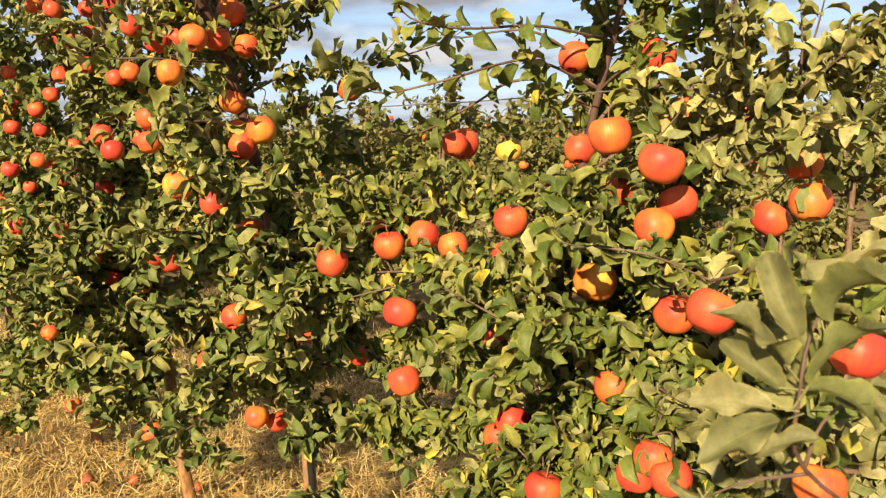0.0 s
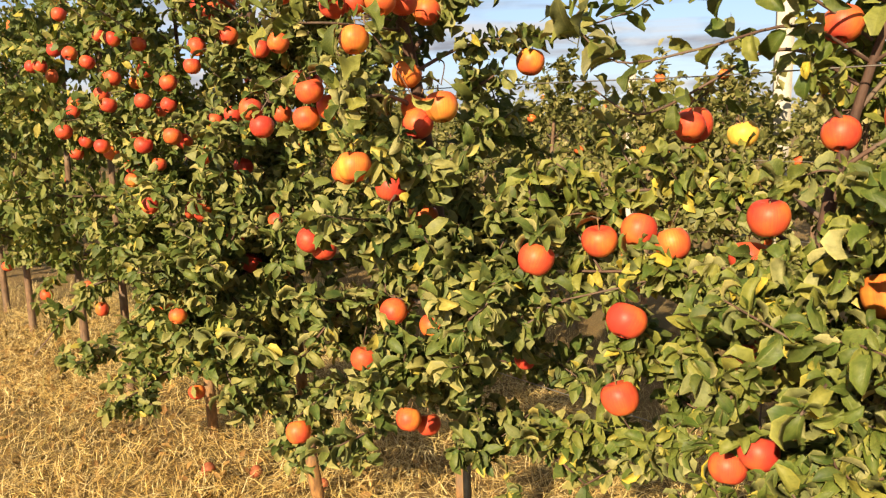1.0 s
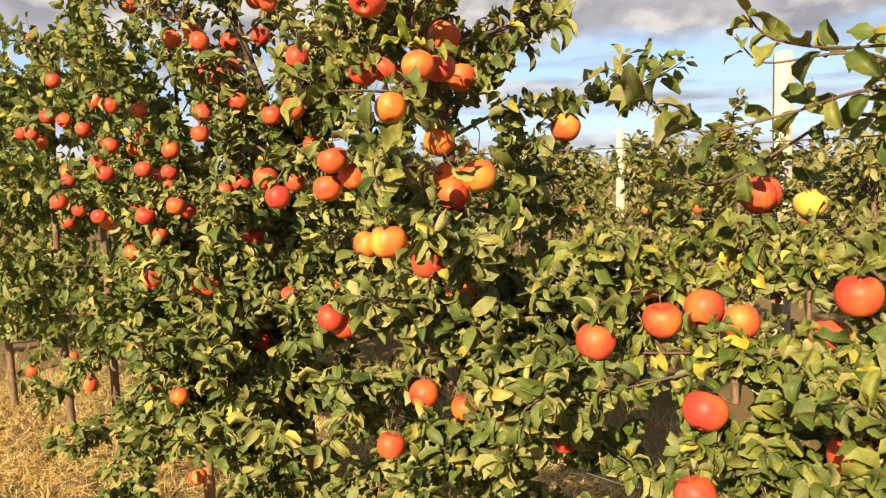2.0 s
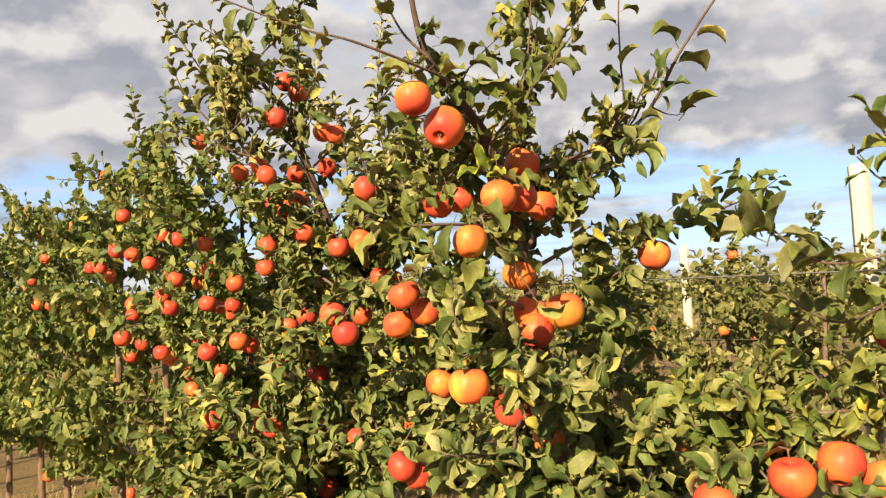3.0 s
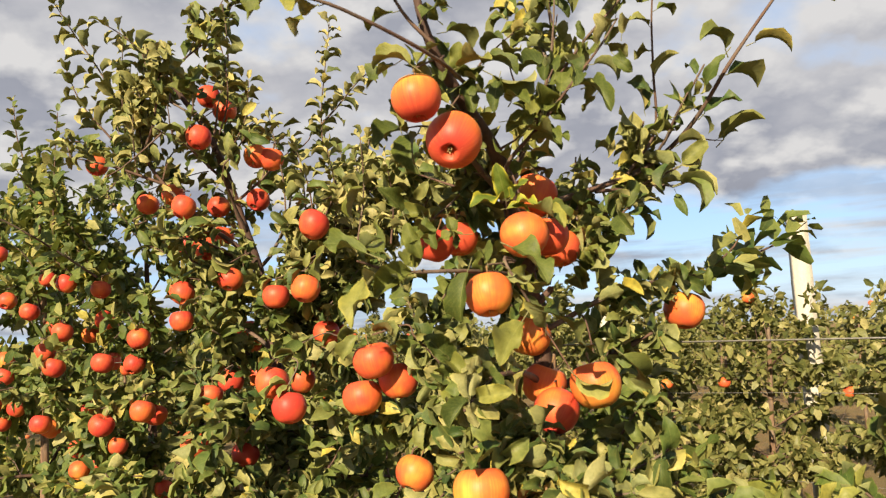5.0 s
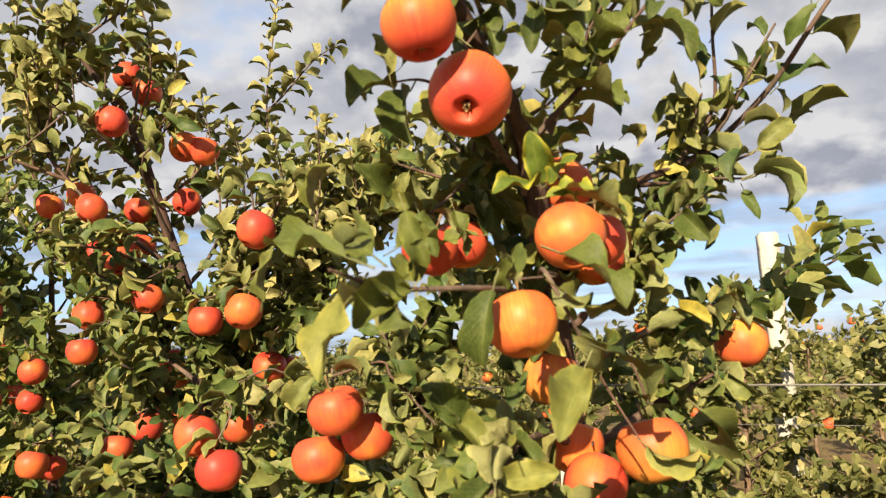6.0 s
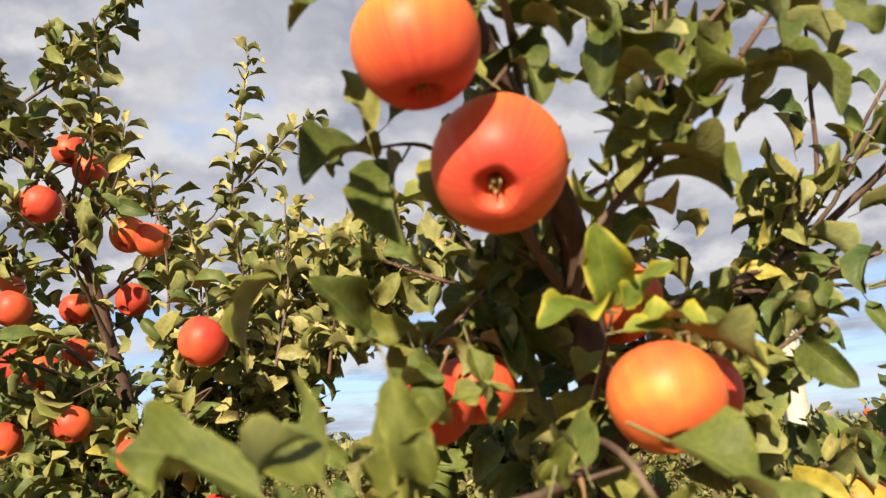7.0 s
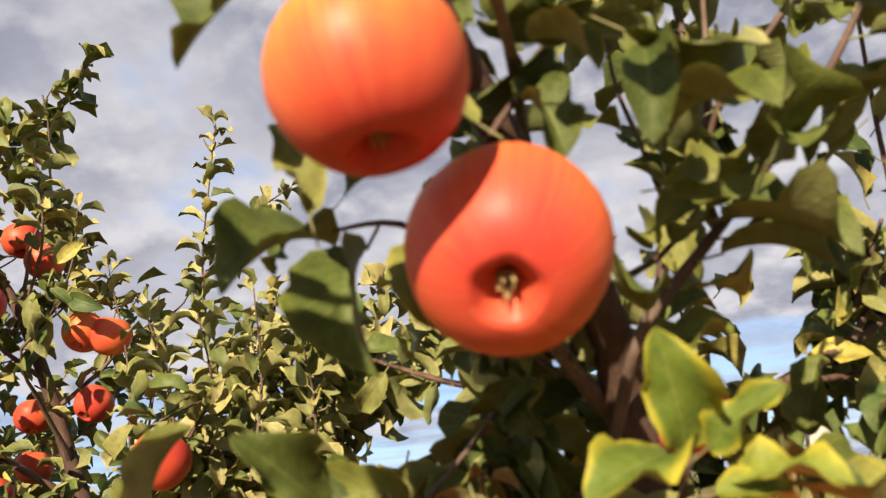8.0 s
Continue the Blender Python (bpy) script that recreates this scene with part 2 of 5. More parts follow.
def soil_material():
    m, n = material("soil")
    where = n.add("ShaderNodeTexCoord").outputs["Object"]
    broad, mid, fine = n.noise(where, 0.5, 4.0), n.noise(where, 7.0, 5.0, 0.65), n.noise(n.mapped(where, scale=(1, 2.3, 1)), 90.0, 4.0, 0.7)
    c = n.ramp(fine, [(0.3, (0.08, 0.048, 0.018)), (0.52, (0.23, 0.145, 0.048)), (0.75, (0.48, 0.335, 0.13))])
    c = n.mix(n.ramp(mid, [(0.45, 0.0), (0.72, 0.7)]), c, (0.15, 0.12, 0.045))
    c = n.mix(n.ramp(broad, [(0.48, 0.0), (0.66, 0.4)]), c, (0.10, 0.12, 0.035))
    finish(n, c, 0.95, fine, 0.9, 0.02)
    return m


def straw_material(name, stops):
    m, n = material(name)
    pick = n.add("ShaderNodeNewGeometry").outputs["Random Per Island"]
    where = n.add("ShaderNodeTexCoord").outputs["Object"]
    c = n.ramp(pick, stops)
    c = n.mix(n.ramp(n.noise(where, 3.2, 4.0, 0.6), [(0.52, 0.0), (0.68, 0.45)]), c, (0.36, 0.21, 0.08))
    finish(n, c, 0.6, None, translucent=c, share=0.2)
    return m


soil = soil_material()
leaf_dead = leaf_material("leaf_dead", False, False, [(0.0, (0.10, 0.045, 0.018)), (0.4, (0.24, 0.11, 0.04)), (0.75, (0.36, 0.19, 0.07)), (1.0, (0.46, 0.30, 0.12))], 0.7)
straw = straw_material("straw", [(0.0, (0.36, 0.20, 0.055)), (0.25, (0.68, 0.46, 0.14)), (0.60, (0.84, 0.65, 0.25)), (1.0, (0.90, 0.78, 0.45))])
grass_dry = straw_material("grass_dry", [(0.0, (0.24, 0.21, 0.06)), (0.4, (0.52, 0.40, 0.15)), (1.0, (0.74, 0.60, 0.30))])


# ---- helpers for geometry ----
def raw_mesh(name, verts, loops, totals, mats, mat_index=None, uv=None, smooth=True):
    """A mesh from plain arrays: corner indices face after face, and each face's number of corners."""
    me = bpy.data.meshes.new(name)
    verts, loops, totals = np.asarray(verts, np.float32), np.asarray(loops, np.int32), np.asarray(totals, np.int32)
    me.vertices.add(len(verts))
    me.vertices.foreach_set("co", verts.ravel())
    me.loops.add(len(loops))
    me.loops.foreach_set("vertex_index", loops)
    me.polygons.add(len(totals))
    me.polygons.foreach_set("loop_start", np.concatenate(([0], np.cumsum(totals)[:-1])).astype(np.int32))
    me.polygons.foreach_set("use_smooth", np.full(len(totals), smooth))
    for m in mats:
        me.materials.append(m)
    if mat_index is not None:
        me.polygons.foreach_set("material_index", np.asarray(mat_index, np.int32))
    if uv is not None:
        me.uv_layers.new(name="uv").data.foreach_set("uv", np.asarray(uv, np.float32)[loops].ravel())
    me.update()
    me.validate()
    return me


def child(name, mesh, parent, label="", kind=""):
    ob = new(name, mesh)
    ob.parent = parent
    return tagged(ob, label, kind=kind)


def part(name, bm, mat, parent, label=""):
    me = bpy.data.meshes.new(name)
    bm.to_mesh(me)
    bm.free()
    for p in me.polygons:
        p.use_smooth = True
    me.materials.append(mat)
    return child(name, me, parent, label)


def tubes(name, lines, sides, mat):
    """Tapered round tubes along lines of (points, radii), closed by a point at the end."""
    vs, ls, ts, base = [], [], [], 0
    ang = np.arange(sides) * 2 * np.pi / sides
    for pts, radii in lines:
        pts, radii = np.asarray(pts, float), np.asarray(radii, float)
        tan = np.gradient(pts, axis=0)
        tan /= np.linalg.norm(tan, axis=1)[:, None] + 1e-9
        ref = np.array((0.31, 0.95, 0.05)) if abs(tan[0] @ np.array((0.31, 0.95, 0.05))) < 0.85 else np.array((0.9, -0.2, 0.4))
        a = np.cross(tan, ref)
        a /= np.linalg.norm(a, axis=1)[:, None] + 1e-9
        b = np.cross(tan, a)
        ring = pts[:, None] + radii[:, None, None] * (np.cos(ang)[None, :, None] * a[:, None] + np.sin(ang)[None, :, None] * b[:, None])
        vs.append(ring.reshape(-1, 3))
        vs.append(pts[-1:] + tan[-1:] * radii[-1])
        for i in range(len(pts) - 1):
            for k in range(sides):
                k2 = (k + 1) % sides
                ls += [base + i * sides + k, base + i * sides + k2, base + (i + 1) * sides + k2, base + (i + 1) * sides + k]
                ts.append(4)
        tip, last = base + len(pts) * sides, base + (len(pts) - 1) * sides
        for k in range(sides):
            ls += [last + k, last + (k + 1) % sides, tip]
            ts.append(3)
        base = tip + 1
    return raw_mesh(name, np.concatenate(vs), ls, ts, [mat])


class Leaf:
    """One leaf shape, length 1 along y, upper side to z: arrays for raw_mesh."""

    def __init__(self, rows, cols, fold, curl, wave, twist, width=0.30, double=True, teeth=0.0, stalk=0.30, bend=0.0, lop=0.0, point=0.93):
        cross = np.linspace(-1, 1, cols)
        vs, uv = [], []
        for i in range(rows + 1):
            y = 0.5 - 0.5 * np.cos(np.pi * (0.08 + 0.92 * i / rows)) if i else 0.0
            # a blunt oval with a short point
            half = width * max(1 - abs(2 * y ** 0.92 - 1) ** 2.1, 0.0) ** 0.70 + 0.004
            if y > point:
                half *= 1 - 0.42 * (y - point) / (1 - point)
            if rows == 2:
                y, half = (0.06, 0.50, 0.95)[i], width * (0.50, 1.0, 0.36)[i]
            for c in cross:
                x = half * c * (1 + teeth * (-1) ** i * (abs(c) > 0.9)) * (1 + lop * c)
                z = fold * (0.45 * abs(x) + 0.75 * x * x / width) + wave * (np.sin(y * 9 + (2.0 if c > 0 else 0)) + 0.5 * np.sin(y * 16 + 3.0 * c)) * x * x * 6
                yy, zz = np.sin(curl * y) / curl, -(1 - np.cos(curl * y)) / curl
                zz, yy = zz + z * np.cos(curl * y), yy + z * np.sin(curl * y)
                a = twist * y
                vs.append((x * np.cos(a) - zz * np.sin(a) * 0.3 + bend * y * y, yy, zz + x * np.sin(a)))
                uv.append((0.5 + 0.5 * c, y))
        n = len(vs)
        loops, totals = [], []
        for i in range(rows):
            for k in range(cols - 1):
                q = i * cols + k
                loops += [q, q + 1, q + cols + 1, q, q + cols + 1, q + cols]
                totals += [3, 3]
        idx = [0] * len(totals)
        if double:
            grid = np.array(vs).reshape(rows + 1, cols, 3)
            across, along = np.gradient(grid, axis=1), np.gradient(grid, axis=0)
            nrm = np.cross(across, along).reshape(-1, 3)
            nrm /= np.linalg.norm(nrm, axis=1)[:, None] + 1e-9
            lower = np.array(vs) - nrm * 0.007
            flip = []
            for f in range(len(totals)):
                flip += [v + n for v in loops[3 * f:3 * f + 3][::-1]]
            loops += flip
            totals, idx = totals * 2, idx + [1] * len(idx)
            vs, uv = vs + [tuple(v) for v in lower], uv + uv
        if stalk:
            b = len(vs)
            vs += [(-0.011, 0.02, 0), (0.011, 0.02, 0), (0.014, -stalk, 0.05), (-0.014, -stalk, 0.05), (0, 0.02, -0.022), (0, -stalk, 0.025)]
            uv += [(0.5, 0.0)] * 6
            loops += [b + 3, b + 2, b + 1, b, b, b + 4, b + 5, b + 3, b + 2, b + 5, b + 4, b + 1]
            totals += [4, 4, 4]
            idx += [1 if double else 0] * 3
        self.v, self.uv, self.loops, self.totals, self.idx = np.array(vs), np.array(uv), np.array(loops), np.array(totals), np.array(idx)

    def mesh(self, name, mats):
        return raw_mesh(name, self.v, self.loops, self.totals, mats, self.idx, self.uv)


FORMS = (
    (0.80, 1.1, 0.16, 0.2, 0.225, 0.05, 0.10), (1.10, 1.6, 0.18, -0.3, 0.210, -0.08, 0.06), (0.55, 0.8, 0.24, 0.2, 0.235, 0.06, -0.12),
    (1.35, 1.2, 0.14, 0.5, 0.220, -0.05, 0.08), (0.90, 2.1, 0.22, -0.3, 0.220, 0.10, -0.08), (0.65, 0.5, 0.30, 0.55, 0.240, -0.06, 0.12),
    (1.25, 1.9, 0.30, 0.7, 0.205, 0.12, 0.10), (0.40, 1.4, 0.38, -0.6, 0.245, -0.10, -0.10), (1.00, 0.7, 0.34, -0.2, 0.250, 0.04, 0.14), (1.45, 2.4, 0.20, 0.4, 0.230, -0.12, 0.05))
FINE = [Leaf(16, 7, f * 0.9, c * 1.1, w_ * 1.5, t, wd - 0.008, True, 0.030, 0.30, b, lop) for f, c, w_, t, wd, b, lop in FORMS]
CLOSE = [Leaf(8, 5, f * 0.90, c * 1.15, w_ * 1.3, t, wd * 0.94, True, 0.045, 0.22, b, lop, 0.76) for f, c, w_, t, wd, b, lop in FORMS]
CROWN = [Leaf(5, 3, f * 0.95, c * 0.9, w_, t * 0.6, wd * 0.94, True, 0.05, 0.0, b, lop, 0.70) for f, c, w_, t, wd, b, lop in FORMS]
MID = [Leaf(2, 3, f, c, 0.2, t, wd, False, 0.0, 0.0) for f, c, t, wd in ((0.5, 0.9, 0.2, 0.25), (0.7, 1.4, -0.3, 0.23), (0.3, 0.5, 0.3, 0.26))]
TINY = [Leaf(2, 3, 0.5, 1.0, 0.0, 0.2, 0.28, False, 0.0, 0.0)]
FAR = [Leaf(2, 3, f, c, 0.2, t, wd, False, 0.0, 0.0) for f, c, t, wd in ((0.4, 1.0, 0.2, 0.27), (0.6, 1.5, -0.4, 0.25))]


def leaf_cloud(name, shapes, leaves, mats):
    """All leaves (shape number, 3x3 turn and size, place) as one mesh."""
    vs, ls, ts, ix, uvs, base = [], [], [], [], [], 0
    for s, shape in enumerate(shapes):
        mine = [(m, p) for k, m, p in leaves if k % len(shapes) == s]
        if not mine:
            continue
        m, p = np.array([a for a, _ in mine]), np.array([b for _, b in mine])
        v = np.einsum("nij,vj->nvi", m, shape.v) + p[:, None]
        n = len(mine)
        vs.append(v.reshape(-1, 3))
        ls.append((shape.loops[None] + (base + np.arange(n) * len(shape.v))[:, None]).ravel())
        ts.append(np.tile(shape.totals, n))
        ix.append(np.tile(shape.idx, n))
        uvs.append(np.tile(shape.uv, (n, 1)))
        base += n * len(shape.v)
    return raw_mesh(name, np.concatenate(vs), np.concatenate(ls), np.concatenate(ts), mats, np.concatenate(ix), np.concatenate(uvs))


# ---- the orchard's plan: rows run along ALONG, three metres apart across ACROSS ----
ORIGIN = np.array((-0.42, 2.42, 0.0))
ALONG = np.array((-0.7398, 0.6728, 0.0))
ACROSS = np.array((0.6728, 0.7398, 0.0))
UP = np.array((0.0, 0.0, 1.0))
SUNWARD = np.array(SUN_FROM)


def spot(u, n, z=0.0):
    return ORIGIN + ALONG * u + ACROSS * n + UP * z


def unit(v):
    return v / (np.linalg.norm(v) + 1e-9)


def bow(points, steps=4):
    """A smooth line through the points."""
    p = np.asarray(points, float)
    p = np.concatenate((2 * p[:1] - p[1:2], p, 2 * p[-1:] - p[-2:-1]))
    res = []
    for i in range(1, len(p) - 2):
        for k in range(steps):
            t = k / steps
            res.append(0.5 * (2 * p[i] + (p[i + 1] - p[i - 1]) * t + (2 * p[i - 1] - 5 * p[i] + 4 * p[i + 1] - p[i + 2]) * t * t
                              + (3 * p[i] - p[i - 1] - 3 * p[i + 1] + p[i + 2]) * t ** 3))
    return np.array(res + [p[-2]])


class Tree:
    """Grows a slender orchard tree: trunk, limbs with twigs, and leaves on spurs."""

    def __init__(self, seed, trunk, radius=0.026, spread=0.5, limbs=26, density=1.0, low=0.40, size=0.060, far=False, top_sparse=0.8, petiole=0.14, cover=(0,)):
        self.r = random.Random(seed)
        self.trunk = bow(trunk, 5)
        self.h, self.size, self.density, self.petiole, self.cover = self.trunk[-1][2], size, density, petiole, cover
        self.trunk_r = radius * (1 - 0.86 * np.linspace(0, 1, len(self.trunk)) ** 0.9)
        self.limbs, self.leaves, self.far, self.spread, self.age = [], [], far, spread, 0
        turn = self.r.random() * 6.28
        for k in range(limbs):
            f = (k + self.r.random()) / limbs
            z = low + (self.h * 0.97 - low) * f
            turn += 2.4 + self.r.uniform(-0.4, 0.4)
            self.lateral(z, turn, f, top_sparse)

    def at_height(self, z):
        i = int(np.argmin(np.abs(self.trunk[:, 2] - z)))
        return self.trunk[i], self.trunk_r[i]

    def gauss(self, s):
        return np.array([self.r.gauss(0, s) for _ in range(3)])

    def lateral(self, z, turn, f, top_sparse):
        start, tr = self.at_height(z)
        flat = ALONG * math.cos(turn) + ACROSS * math.sin(turn)
        length = self.spread * np.interp(f, (0, 0.15, 0.5, 0.75, 1.0), (0.85, 1.1, 1.0, 0.72, 0.42)) * self.r.uniform(0.75, 1.15)
        rise = math.radians(np.interp(f, (0, 0.3, 0.7, 1), (8, 22, 42, 62)) + self.r.uniform(-14, 14))
        fall = np.interp(f, (0, 0.5, 1), (0.9, 0.75, 0.1)) * self.r.uniform(0.5, 1.3)
        d, p, pts = flat * math.cos(rise) + UP * math.sin(rise), start.copy(), [start.copy()]
        for s in range(7):
            d = unit(d + self.gauss(0.10) - UP * fall * 0.13)
            p = p + d * length / 7
            pts.append(p.copy())
        self.branch(np.array(pts), max(0.004, tr * 0.42), f, top_sparse)

    def branch(self, pts, radius, f=0.5, thin=1.0, bare=0.10, twigs=True, label=""):
        """Keeps a limb with its twigs and sets leaves along both."""
        lines = [(pts, radius * np.linspace(1, 0.32, len(pts)))]
        seg = np.linalg.norm(np.diff(pts, axis=0), axis=1)
        total = seg.sum()
        self.spurs(pts, bare, thin if f > 0.72 else 1.0)
        if twigs:
            for s in np.arange(0.07, total, 0.062 if not self.far else 0.10):
                i = min(int(np.searchsorted(np.cumsum(seg), s)), len(pts) - 2)
                d = unit(pts[i + 1] - pts[i])
                out = unit(np.cross(d, UP) * self.r.choice((-1, 1)) * self.r.uniform(0.4, 1) + UP * self.r.uniform(-0.2, 0.9) + d * 0.5 + self.gauss(0.15))
                tl = self.r.uniform(0.07, 0.20) * (1.25 if f > 0.7 else 1.0)
                q, tw = pts[i + 1].copy(), [pts[i + 1].copy()]
                for _ in range(4):
                    out = unit(out + self.gauss(0.12) + UP * 0.07)
                    q = q + out * tl / 4
                    tw.append(q.copy())
                tw = np.array(tw)
                lines.append((tw, np.linspace(0.0030, 0.0016, len(tw))))
                self.spurs(tw, 0.02, thin if f > 0.72 else 1.0)
        self.limbs.append((lines, label))

    def spurs(self, pts, bare, thin):
        seg = np.linalg.norm(np.diff(pts, axis=0), axis=1)
        run = np.concatenate(([0], np.cumsum(seg)))
        step = 0.028 / self.density
        for s in np.arange(bare, run[-1] + step * 0.5, step):
            if self.r.random() > thin:
                continue
            s = min(s, run[-1])
            p = np.array([np.interp(s, run, pts[:, a]) for a in range(3)])
            i = min(int(np.searchsorted(run, s)), len(pts) - 1)
            d = unit(pts[i] - pts[i - 1])
            for _ in range(self.r.choice((2, 3, 4, 5))):
                self.leaf(p, unit(d * self.r.uniform(-0.1, 0.9) + self.gauss(0.62)), self.size * self.r.uniform(0.55, 1.22))

    def leaf(self, p, d, size, normal=None, shape=None, stalk=0.14, wide=1.0):
        d = unit(d + UP * np.interp(p[2], (1.3, 1.7), (-0.22, 0.10))) if shape is None else unit(d)
        want = normal if normal is not None else UP * 0.45 + SUNWARD * np.interp(p[2], (1.2, 1.8), (0.36, 0.70)) + self.gauss(0.62)
        z = unit(want - d * (want @ d))
        x = np.cross(d, z) * wide
        m = np.stack((x, d, z), axis=1) * size
        self.leaves.append((self.age + (shape if shape is not None else self.r.randrange(60)), m, p + d * size * stalk))

    def shoot(self, points, radius=0.0035, gap=0.026, size=None):
        """A long young shoot with single leaves round it."""
        pts = bow(points, 5)
        self.limbs.append(([(pts, radius * np.linspace(1, 0.35, len(pts)))], ""))
        seg = np.linalg.norm(np.diff(pts, axis=0), axis=1)
        run = np.concatenate(([0], np.cumsum(seg)))
        turn, s = self.r.random() * 6, 0.03
        while s < run[-1]:
            p = np.array([np.interp(s, run, pts[:, a]) for a in range(3)])
            i = min(int(np.searchsorted(run, s)), len(pts) - 1)
            d = unit(pts[i] - pts[i - 1])
            a = unit(np.cross(d, (0.3, 0.9, 0.1)))
            b = np.cross(d, a)
            side = a * math.cos(turn) + b * math.sin(turn)
            self.leaf(p, unit(side * 0.75 + d * 0.70 + self.gauss(0.14)), (size or self.size * 1.22) * self.r.uniform(0.78, 1.15) * (1 - 0.35 * (s / run[-1]) ** 3), normal=d * 0.6 + UP * 0.4 + SUNWARD * 0.40 + self.gauss(0.28), shape=self.r.choice((0, 2, 5, 3, 7, 8, 1)), stalk=self.petiole, wide=1.12)
            turn += 2.4
            s += gap * self.r.uniform(0.7, 1.3)
        self.leaf(pts[-1], unit(pts[-1] - pts[-2]), self.size * 0.6)

    def bear(self, place, size):
        """A fruiting twig that reaches the stem of an apple, with leaves round it."""
        stem = place + UP * size * 0.62
        best, where = 9.0, None
        for lines, _ in self.limbs:
            for pts, _r in lines:
                dist = np.linalg.norm(pts - stem, axis=1) + 0.25 * np.maximum(pts[:, 2] - stem[2] - 0.12, 0) + 0.9 * np.maximum(stem[2] - pts[:, 2], 0) + 1.2 * np.maximum((stem - pts) @ ACROSS, 0)
                i = int(np.argmin(dist))
                if dist[i] < best:
                    best, where = dist[i], pts[i]
        i = int(np.argmin(np.linalg.norm(self.trunk - stem, axis=1)))
        if np.linalg.norm(self.trunk[i] - stem) < best:
            where = self.trunk[i]
        mid = (where + stem) / 2 + UP * (0.008 + 0.06 * min(best, 0.3)) + ACROSS * 0.03 + self.gauss(0.008)
        pts = bow((where, mid, stem), 5)
        self.limbs.append(([(pts, np.linspace(0.0016 + 0.0025 * best, 0.0014, len(pts)))], ""))
        if best > 0.12:
            self.spurs(pts, 0.06, 1.0)
        for _ in range(self.r.choice((3, 4, 5))):
            self.leaf(stem, unit(self.gauss(0.6) + UP * 0.3), self.size * self.r.uniform(0.8, 1.2))
        for _ in range(self.r.choice(self.cover)):
            # leaves that hang down before the fruit
            side = self.gauss(0.35)
            out = unit(-ACROSS * 0.8 + side)
            self.leaf(stem + out * size * 0.35, unit(out * 0.55 - UP * 0.75 + side * 0.5), self.size * self.r.uniform(0.9, 1.2), -ACROSS + UP * 0.5 + self.gauss(0.3))

    def prune(self, apples, aims=(), gaps=(), chance=0.80, wood=True):
        """Takes away leaves that stand on the aisle side of the fruit, that run into it, or that lie in the pruned gaps."""
        c = np.array([p + m[:, 1] * 0.5 for _, m, p in self.leaves])
        keep = np.ones(len(c), bool)
        luck = np.array([self.r.random() for _ in c])
        for place, size in apples:
            for aim in aims:
                to = unit(np.array(aim) - place) if aim is not None else SUNWARD
                rel = c - place
                s = np.clip(rel @ to, 0, 0.40)
                near = np.linalg.norm(rel - s[:, None] * to, axis=1)
                keep &= ~((near < size * 0.56) & ((luck < chance) | (s < 0.02)))
            if aims:
                self.limbs = [([l for k, l in enumerate(lines) if k == 0 or not self.blocks(l[0], place, size, aims)], lab) for lines, lab in self.limbs]
        rel = c - ORIGIN
        u, n = rel @ ALONG, rel @ ACROSS
        for u0, u1, n0, n1, z0, z1, part_gone in gaps:
            inside = (u > u0) & (u < u1) & (n > n0) & (n < n1) & (c[:, 2] > z0) & (c[:, 2] < z1)
            keep &= ~(inside & (luck * 0.999 < part_gone))
        self.leaves = [l for l, k in zip(self.leaves, keep) if k]
        if gaps and wood:
            self.limbs = [(self.cut(lines, gaps), lab) for lines, lab in self.limbs]
            self.limbs = [(lines, lab) for lines, lab in self.limbs if lines]

    def blocks(self, pts, place, size, aims):
        """Whether a twig runs across the aisle side of an apple."""
        for aim in aims:
            if aim is not None:
                to = unit(np.array(aim) - place)
                rel = pts - place
                s = np.clip(rel @ to, 0, 0.40)
                if (np.linalg.norm(rel - s[:, None] * to, axis=1) < size * 0.55).any():
                    return True
        return False

    def cut(self, lines, gaps):
        """Shortens wood where it enters a pruned gap."""
        got = []
        for pts, radii in lines:
            rel = pts - ORIGIN
            u, n, z = rel @ ALONG, rel @ ACROSS, pts[:, 2]
            gone = np.zeros(len(pts), bool)
            for u0, u1, n0, n1, z0, z1, _ in gaps:
                gone |= (u > u0) & (u < u1) & (n > n0) & (n < n1) & (z > z0) & (z < z1)
            stop = int(np.argmax(gone)) if gone.any() else len(pts)
            if stop >= 2:
                got.append((pts[:stop], radii[:stop]))
            elif not got:
                return []
        return got

    def drop_loose(self, reach=0.030):
        """Drops leaves that no wood is near."""
        held = set()
        for pts in [self.trunk] + [l[0] for lines, _ in self.limbs for l in lines]:
            seg = np.linalg.norm(np.diff(pts, axis=0), axis=1)
            run = np.concatenate(([0], np.cumsum(seg)))
            fine = np.stack([np.interp(np.arange(0, run[-1] + 0.02, 0.02), run, pts[:, a]) for a in range(3)], 1)
            for c in {tuple(c) for c in np.floor(fine / reach).astype(int).tolist()}:
                held.update((c[0] + i, c[1] + j, c[2] + k) for i in (-1, 0, 1) for j in (-1, 0, 1) for k in (-1, 0, 1))
        self.leaves = [l for l in self.leaves if tuple(np.floor(l[2] / reach).astype(int).tolist()) in held]

